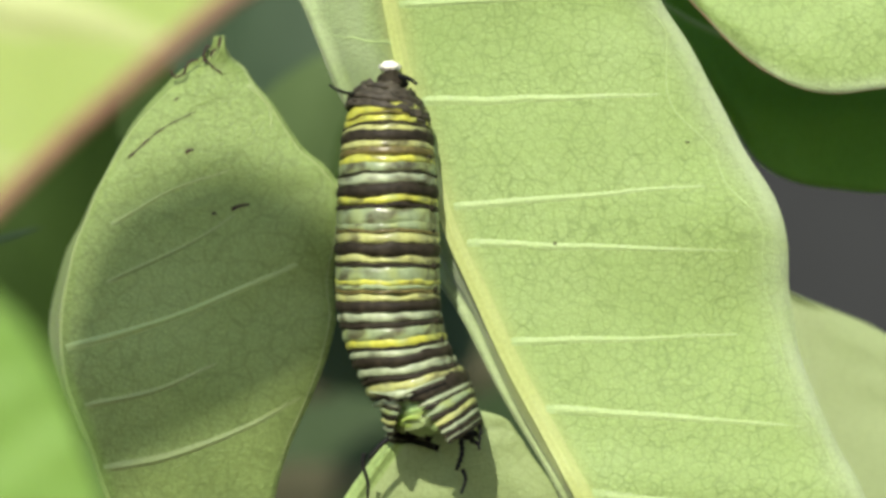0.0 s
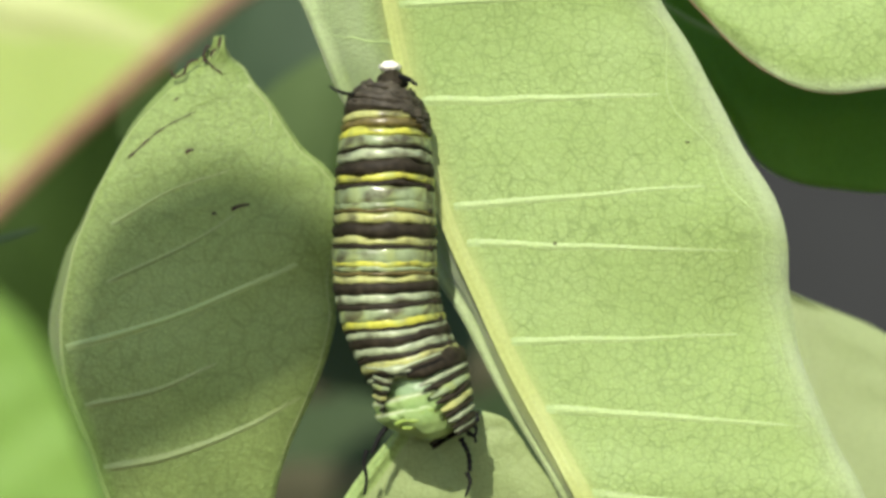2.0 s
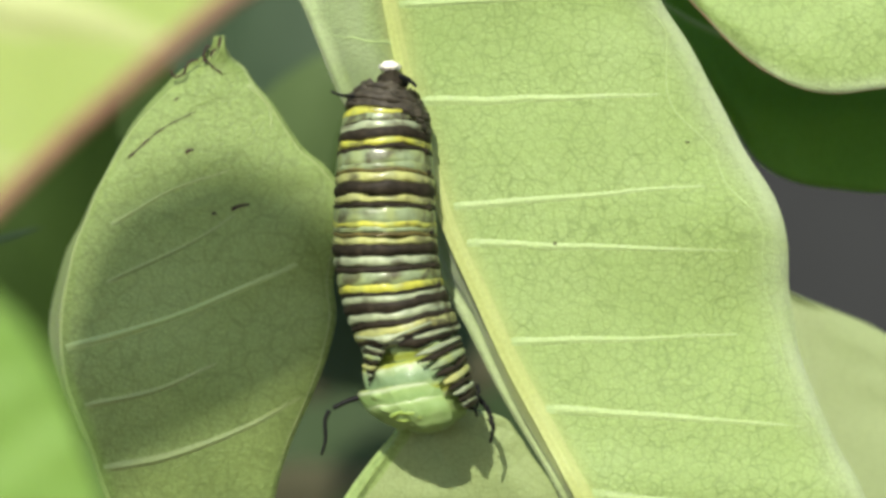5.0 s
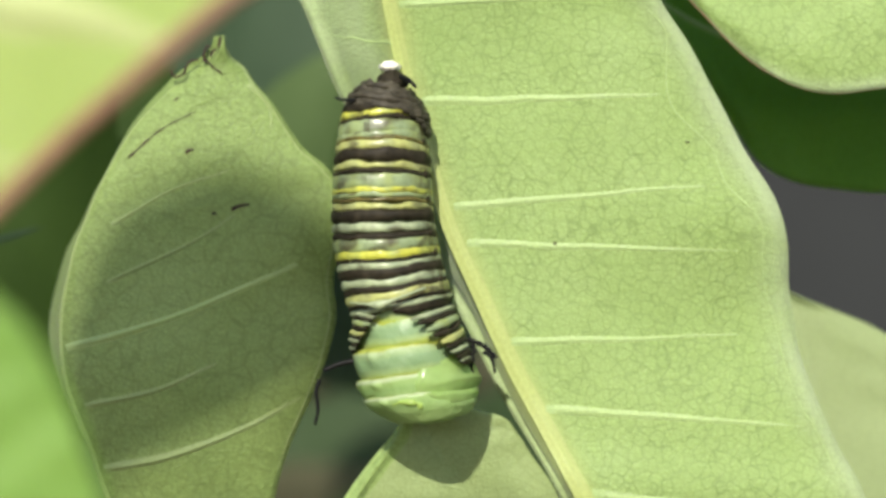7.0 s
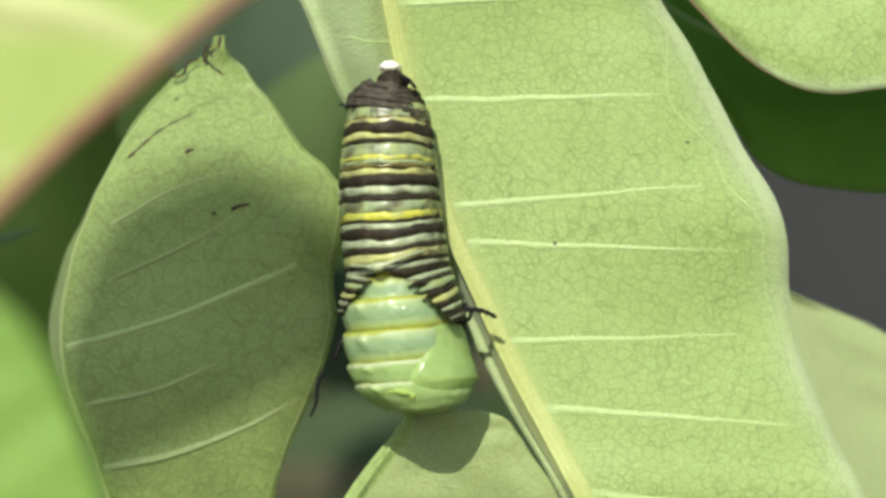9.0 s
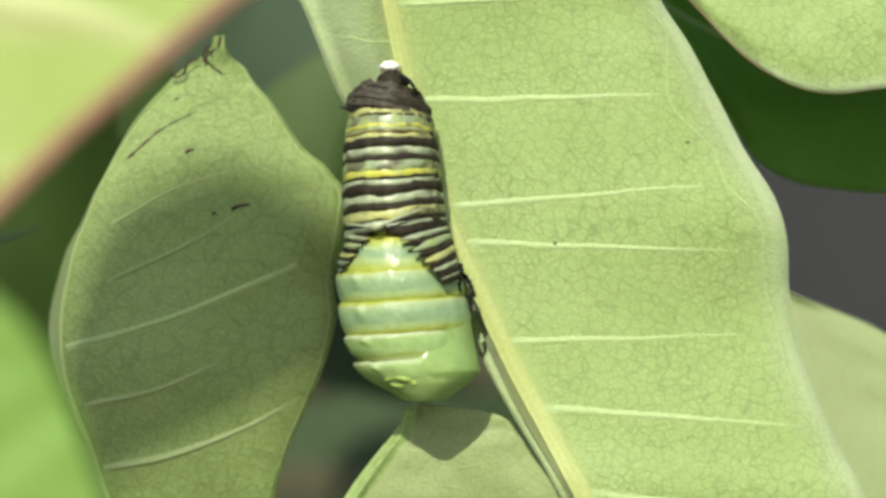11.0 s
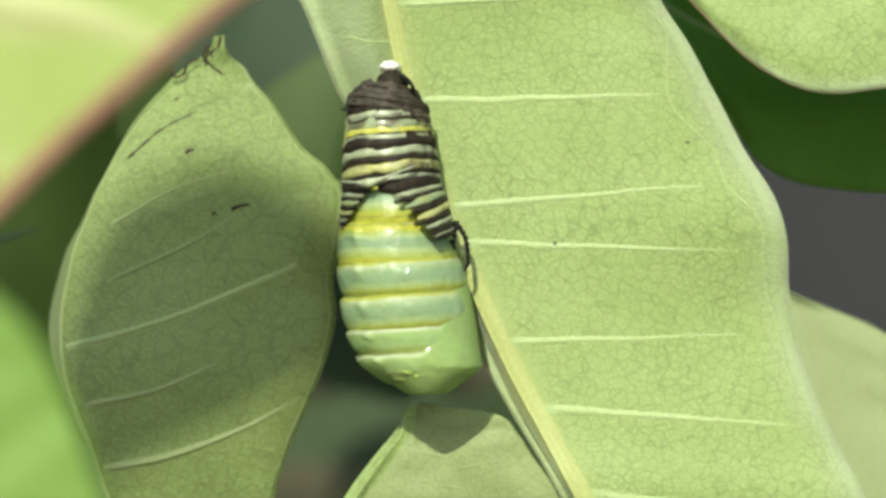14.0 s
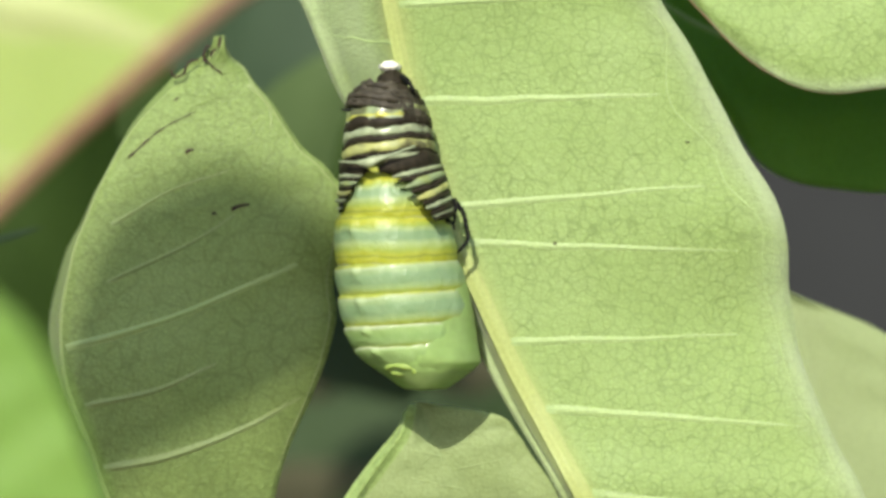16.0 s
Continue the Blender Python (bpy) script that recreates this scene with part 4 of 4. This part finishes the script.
# ---- how it moves ----
def motions():
    # seconds; heights of the six broad black bands; sideways swing; middle of the last band; slant of the last band; how far the back has parted
    skin = [
        (0.0, (252, 342, 442, 540, 633, 703), 3, 752, 16, 0.10),
        (0.5, (228, 324, 429, 530, 627, 691), 0, 750, 17, 0.25),
        (1.0, (222, 320, 425, 522, 613, 680), 0, 746, 17, 0.35),
        (1.5, (224, 318, 420, 519, 615, 680), -1, 747, 17, 0.42),
        (2.0, (200, 305, 410, 508, 598, 660), -2, 740, 17, 0.50),
        (2.5, (199, 298, 400, 499, 590, 657), -3, 739, 17, 0.54),
        (3.0, (190, 283, 384, 487, 581, 652), -3, 738, 17, 0.58),
        (3.5, (186, 278, 383, 485, 577, 642), -4, 737, 17, 0.64),
        (4.2, (182, 268, 362, 466, 562, 628), -2, 736, 17, 0.70),
        (5.4, (182, 240, 332, 428, 524, 594), -2, 726, 15, 0.80),
        (6.5, (182, 221, 303, 393, 488, 560), -3, 715, 14, 0.90),
        (7.0, (180, 200, 285, 383, 480, 546), -6, 713, 13, 0.95),
        (7.5, (180, 192, 281, 377, 468, 532), -5, 712, 13, 0.97),
        (8.0, (180, 190, 250, 346, 443, 508), -4, 708, 12, 1.0),
        (8.5, (180, 188, 232, 322, 417, 488), 2, 707, 12, 1.0),
        (9.0, (179, 189, 240, 325, 412, 480), 5, 705, 11, 1.0),
        (10.2, (178, 186, 212, 288, 370, 438), 7, 702, 11, 1.0),
        (11.5, (177, 183, 200, 253, 329, 397), 8, 699, 10, 1.0),
        (12.0, (176, 182, 196, 243, 321, 388), 6, 697, 10, 1.0),
        (12.5, (176, 182, 192, 217, 297, 366), 5, 696, 10, 1.0),
        (13.0, (176, 182, 190, 204, 285, 354), 3, 695, 10, 1.0),
        (13.5, (176, 181, 188, 199, 272, 345), 0, 692, 10, 1.0),
        (14.0, (176, 181, 189, 204, 263, 333), 3, 694, 10, 1.0),
        (14.5, (175, 180, 186, 195, 252, 322), -2, 690, 10, 1.0),
        (15.0, (175, 179, 185, 194, 240, 309), 0, 690, 9, 1.0),
        (15.5, (175, 179, 185, 194, 240, 307), 2, 690, 9, 1.0),
        (16.0, (175, 179, 185, 195, 228, 298), 2, 690, 9, 1.0)]
    # seconds; lowest point, then the yellow lines from the front end upwards; sideways shift; lean; how far its lower plates are drawn in
    pupa = [
        (0.0, 770, 712, 690, 655, 605, 550, 490, 430, 14, 20, 14),
        (1.0, 775, 716, 694, 655, 600, 545, 480, 420, 12, 16, 13),
        (2.0, 778, 720, 696, 655, 600, 540, 470, 410, 12, 13, 12),
        (3.0, 779, 722, 697, 657, 600, 540, 470, 410, 6, 11, 11),
        (4.2, 772, 712, 690, 650, 590, 520, 450, 390, 4, 10, 9),
        (5.4, 764, 705, 678, 635, 570, 510, 440, 380, 6, 8, 7),
        (6.5, 755, 702, 672, 622, 570, 510, 440, 370, 4, 7, 10),
        (7.0, 750, 697, 665, 612, 558, 510, 440, 370, 8, 6, 11),
        (7.5, 748, 698, 662, 610, 553, 505, 430, 360, 13, 5, 11),
        (8.0, 738, 690, 650, 597, 538, 500, 420, 350, 6, 4, 11),
        (8.5, 727, 674, 638, 581, 518, 480, 410, 345, 0, 3, 10),
        (9.0, 733, 676, 640, 585, 530, 480, 410, 340, -4, 2, 9),
        (10.2, 720, 655, 612, 556, 500, 440, 380, 320, -2, 1, 4),
        (11.5, 708, 634, 585, 527, 472, 405, 345, 290, -1, 0, 0),
        (12.5, 708, 632, 582, 525, 470, 398, 340, 280, 0, 0, 0),
        (13.0, 708, 635, 588, 530, 478, 398, 345, 280, 4, 0, 0),
        (13.5, 704, 634, 588, 534, 480, 400, 345, 278, 8, 0, 0),
        (14.0, 698, 628, 583, 525, 465, 398, 325, 265, 3, 0, 0),
        (14.5, 690, 618, 575, 516, 468, 390, 320, 258, 6, 0, 0),
        (15.0, 688, 612, 572, 510, 459, 382, 315, 252, 3, 0, 0),
        (15.5, 693, 614, 575, 515, 463, 391, 321, 256, 0, 0, 0),
        (16.0, 690, 612, 575, 520, 468, 386, 315, 250, 0, 0, 0)]

    def blend(table, t):
        return [float(np.interp(t, [r[0] for r in table], [r[k] for r in table])) for k in range(len(table[0]))]

    pupa = [(p[0], p[1:9], p[9], p[10], p[11]) for p in (blend(pupa, row[0]) for row in skin)]
    girth = ((140, 34), (150, 46), (165, 58), (182, 67), (200, 71), (250, 80), (300, 85), (350, 88), (450, 92), (560, 91), (640, 87), (800, 87))

    def wide(v):
        return float(np.interp(v, [g[0] for g in girth], [g[1] for g in girth]))

    def axis(v, row):
        k5 = row[1][5]
        b = max(0.0, (v - (k5 - 190)) / 190)
        return 683 + row[2] + b * b * (row[3] - 683 - row[2])

    def set_of(v, row, u=None):
        k5 = row[1][5]
        b = max(0.0, (v - (k5 - 190)) / 190)
        pitch = 15 * min(1, max(0, 1 - (v - 180) / 240))
        return pose(*own(axis(v, row) if u is None else u, v), 0, -row[4] * min(b, 1.4) ** 1.6, 0) @ pose(0, 0, 0, -pitch, 0, 0)

    def height(seg, f, row):
        h = row[1]
        if seg >= 0:
            return h[seg] + (h[seg + 1] - h[seg]) * f
        return h[0] - (1 - f) * min(95, max(3, (h[0] - 168) * 1.1))

    def outward(k, s):
        w = petal_angle(k)
        return Matrix.Translation((math.sin(w) * s * U, -math.cos(w) * s * U, 0))

    for colour, plates, seg, f, r in BANDS:
        for k, plate in enumerate(plates):
            rows = []
            for row in skin:
                v = height(seg, f, row)
                gap = (row[1][seg + 1] - row[1][seg]) if seg >= 0 else (row[1][0] - 150)
                sink = max(0, 0.75 - gap / 95) * 9 if colour == "black" else max(0, 16 - gap) * 0.9 + 16 * min(1, max(0, (204 - v) / 10))
                rows.append((row[0], set_of(v, row) @ outward(k, min(0, wide(v) - r) - sink - 7 * min(1, max(0, (203 - v) / 12)))))
            walk(plate, rows)

    for spot_part, seg, f, w, r in SPOTS:
        rows = []
        for row in skin:
            v = height(seg, f, row)
            out = min(0, wide(v) - r) - 9 * min(1, max(0, (215 - v) / 12))
            rows.append((row[0], set_of(v, row) @ Matrix.Translation((math.sin(radians(w)) * out * U, -math.cos(radians(w)) * out * U, 0))))
        walk(spot_part, rows)

    # seconds; outline of the loose end: one flank at its upper and lower end, the other flank likewise; its stretch; how far its edges have parted, and how that grows downwards
    loose = [
        (0.0, 662, 684, 828, 852, 0.86, 4, 0.47), (1.0, 652, 676, 825, 848, 1.02, 4, 0.56), (2.0, 648, 668, 822, 846, 1.2, 5, 0.65), (3.0, 645, 660, 819, 844, 1.28, 6, 0.73), (4.2, 642, 655, 811, 848, 1.33, 7, 0.77),
        (5.4, 635, 640, 803, 848, 1.25, 8, 0.74), (6.5, 628, 625, 797, 842, 1.15, 10, 0.78), (7.0, 625, 620, 795, 840, 1.1, 11, 0.8), (8.0, 620, 612, 790, 832, 1.0, 12, 0.8), (9.0, 617, 600, 792, 826, 1.0, 9, 0.76),
        (10.2, 615, 600, 790, 822, 1.0, 7, 0.72), (11.5, 613, 600, 787, 816, 1.05, 6, 0.7), (12.5, 608, 600, 782, 812, 1.05, 5, 0.68), (14.0, 607, 600, 777, 808, 1.05, 5, 0.68), (16.0, 602, 598, 777, 808, 1.05, 5, 0.68)]
    loose = [blend(loose, row[0]) for row in skin]
    walk(SPLIT, [(row[0], pose(*own(lo[3] - 91, row[1][5] - 9, -0.7), 0, -4, 0)) for row, lo in zip(skin, loose)])
    for a, b, off, r in FRONTS:
        rows_a, rows_b = [], []
        for row, (t, l0, l1, r0, r1, far, gape, grow) in zip(skin, loose):
            e = off / 87
            tilt = float(np.interp(t, (0, 4, 6.5, 9, 16), (21, 21, 13, 11, 9))) + float(np.interp(t, (0, 6.5, 16), (11, 13, 16))) * min(1, off / 50)
            tilt_l = float(np.interp(t, (0, 4, 6.5, 9, 16), (-14, -12, -8, -4, 3)))
            edge_l, edge_r = 4 + off * 0.55, 0.6 * gape + 87 * grow * e ** 0.7
            lift_l = r * math.sin(SEAM - radians(edge_l)) * math.sin(radians(tilt_l))
            lift_r = r * math.sin(SEAM + radians(edge_r)) * math.sin(radians(tilt))
            v = row[1][5] + off * far
            rows_a.append((t, pose(*own(l0 + (l1 - l0) * e + r, row[1][5] + off * min(far, 0.85) + lift_l, -0.5 * min(1, e * 4)), 0, -tilt_l, 0) @ pose(0, 0, 0, 0, 0, -edge_l)))
            rows_b.append((t, pose(*own(r0 + (r1 - r0) * e - r * math.cos(radians(tilt)), v + lift_r, -1.3 * min(1, e * 2.5)), 0, -tilt, 0) @ pose(0, 0, 0, 0, 0, edge_r)))
        walk(a, rows_a)
        walk(b, rows_b)

    sunk = {row[0]: row[4] * U for row in pupa}
    slide = {row[0]: 0.0 for row in pupa}

    def tuck(w, t):
        """How far the flank under the loose skin is still pressed in."""
        k = math.sin(w)
        return (k if k > 0 else -0.3 * k) * float(np.interp(t, (0, 4, 6.5, 7.5), (38, 34, 8, 0)))

    def back(t):
        return float(np.interp(t, (0, 4, 6.5, 9), (0.35, 0.35, 0.2, 0)))

    dome = ((0, 78), (30, 92), (60, 102), (90, 110), (130, 116))
    for n, (plates, mid, r) in enumerate(PUPA):
        keys = [[] for _ in plates]
        for row, srow in zip(pupa, skin):
            t, v, k5 = row[0], row[1][n + 1], srow[1][5]
            below = row[1][n] if n else row[1][0] - 44
            tall = (LINES[n] - LINES[n - 1]) if n else 34
            slide[t] = min(12, slide[t] + min(6, max(0, tall - below + v) * 0.14))

            def room(y):
                return float(np.interp(y - k5, [d[0] for d in dome], [d[1] for d in dome])) if y > k5 else min(78, wide(y) - 12)

            r_low = form(LINES[n] - tall)[1]
            s_top = min(0, room(v) - r, -slide[t])
            s_low = min(0, room(v + tall * 0.9) - r_low, -slide[t])
            draw = sunk[t] / U * (0.3, 0.65)[n] if n < 2 and t > 5 else sunk[t] / U
            s_top, s_low = min(s_top, -draw - slide[t]), min(s_low, -draw - slide[t])
            lean = math.atan2(max(-45, min(20, s_top - s_low)), tall)
            mix = min(1, max(0, (v - k5 + 20) / 80))
            u = (mid + row[2]) * mix + axis(v, srow) * (1 - mix)
            m = pose(*own(u, v - 6, back(t)), 0, -row[3] * 0.8 - (4.5 if n < 4 else 1.5), 0)
            for k in range(PETALS):
                w = petal_angle(k)
                foot = Matrix.Translation((math.sin(w) * r_low * U, -math.cos(w) * r_low * U, -tall * U))
                turn = Matrix.Rotation(lean, 4, Vector((math.cos(w), math.sin(w), 0)))
                keys[k].append((t, m @ outward(k, s_low - tuck(w, t)) @ foot @ turn @ foot.inverted()))
        for plate, rows in zip(plates, keys):
            walk(plate, rows)
    for k, plate in enumerate(CAPS):
        walk(plate, [(row[0], pose(*own(CAP_MID + row[2], row[1][0] - 56, back(row[0])), 0, -row[3] * 0.9, 0) @ outward(k, -sunk[row[0]] / U * float(np.interp(row[0], (0, 5, 6.5), (1, 0.8, 0.25))) - 0.4 * tuck(petal_angle(k), row[0]))) for row in pupa])
    walk(LIP, [(row[0], pose(*own(CAP_MID + row[2], row[1][0] - 56, back(row[0]) - float(np.interp(row[0], (4, 6, 9.5, 11.5), (0, 0.4, 0.4, 0)))), 0, -row[3] * 0.9, 0) @ Matrix.Translation((0, sunk[row[0]] * float(np.interp(row[0], (0, 5, 6.5), (1, 0.8, 0.25))), 0))) for row in pupa])
    # the wing case leans in under the skin until it is free
    rows = []
    for row in pupa:
        lean = float(np.interp(row[0], (0, 4, 6.5, 8, 9, 11.5, 12), (20, 18, 13, 8, 6, 1, 0)))
        aside, deep = float(np.interp(row[0], (0, 4, 6.5, 8), (30, 26, 6, 0))), float(np.interp(row[0], (0, 4, 6.5, 9), (30, 26, 4, 0)))
        rows.append((row[0], pose(*own(CAP_MID + row[2] - aside, row[1][0] - 56, back(row[0]) + deep * 0.05), -0.8 * lean, -row[3] * 0.9 - lean, 0)))
    walk(WING, rows)

    # shed head capsule, legs and feelers ride on the loose end of the skin
    walk(HEAD, [(row[0], pose(*own(lo[4] - 26, row[1][5] + 78 * lo[5] - float(np.interp(row[0], (9, 16), (4, 20))), -1.2), 0, 10 * row[5], 0)) for row, lo in zip(skin, loose)])
    for k, leg in enumerate(LEGS):
        walk(leg, [(row[0], pose(*own(lo[4] - 4 - 7 * k, row[1][5] + (58 + 15 * k) * lo[5], -1), 0, 20 - 25 * k, 0)) for row, lo in zip(skin, loose)])
    walk(HIND_THREAD, [(0.0, pose(*own(642, 162, -1))), (3.0, pose(*own(642, 162, -1), 0, -4, 0)), (7.0, pose(*own(652, 166, -1), 0, -18, 0)), (9.0, pose(*own(658, 172, -1), 0, -24, 0)), (16.0, pose(*own(660, 178, 0), 0, -26, 0))])
    walk(HIND_THREAD_R, [(0.0, pose(*own(708, 136, -1))), (16.0, pose(*own(712, 136, -1), 0, 25, 0))])
    # seconds; root of the feeler, its turn; root of its tip, its turn
    for (stem, tip), rows in (((FEELER_L, FEELER_L_TIP), [
            (0.0, 700, 768, -18, 645, 802, -10), (1.0, 690, 755, -36, 652, 806, -20), (2.0, 690, 748, -36, 650, 796, -2), (3.0, 668, 730, -8, 610, 760, 0), (4.2, 656, 710, 4, 590, 735, 4), (5.4, 645, 690, 4, 580, 712, 4),
            (6.5, 636, 645, 12, 572, 660, 6), (7.0, 634, 638, 8, 566, 672, 0), (7.5, 632, 616, 6, 566, 666, 0), (8.0, 620, 600, -24, 566, 670, 0), (8.5, 618, 590, -32, 566, 662, 4), (9.0, 620, 580, -40, 572, 660, 10), (10.2, 650, 520, -40, 620, 560, 0),
            (11.5, 680, 470, -60, 680, 500, 0), (16.0, 690, 360, -60, 690, 390, 0)]),
            ((FEELER_R, FEELER_R_TIP), [
            (0.0, 815, 770, 14, 818, 830, 0), (0.5, 820, 768, 16, 812, 828, 14), (1.0, 788, 770, 6, 794, 828, 10), (1.5, 806, 765, -8, 820, 825, 0), (2.0, 815, 775, -8, 826, 835, 0), (3.0, 812, 760, 0, 816, 800, 20), (4.2, 845, 735, 0, 856, 770, 10),
            (5.4, 846, 680, -30, 866, 720, -10), (6.5, 830, 615, -40, 862, 650, -20), (7.0, 826, 600, -50, 856, 622, -30), (7.5, 836, 590, -18, 860, 640, -20), (8.0, 830, 572, -30, 856, 610, -22), (8.5, 830, 546, -8, 845, 604, -24), (9.0, 818, 548, -70, 834, 545, 30),
            (10.2, 806, 498, -40, 828, 530, 10), (11.5, 808, 466, -20, 834, 520, 6), (12.0, 808, 455, -19, 838, 516, 12), (12.5, 806, 430, -18, 832, 488, 8), (13.0, 804, 424, -14, 824, 480, 24), (14.0, 806, 393, -14, 828, 450, 20), (14.5, 804, 386, -12, 826, 442, 20),
            (15.5, 802, 366, -14, 826, 422, 18), (16.0, 802, 352, -16, 828, 408, 22)])):
        walk(stem, [(t, pose(*own(u, v, -0.5), 0, a, 0)) for t, u, v, a, *_ in rows])
        walk(tip, [(t, pose(*own(u, v, -0.5), 0, a, 0)) for t, *_, u, v, a in rows])


motions()
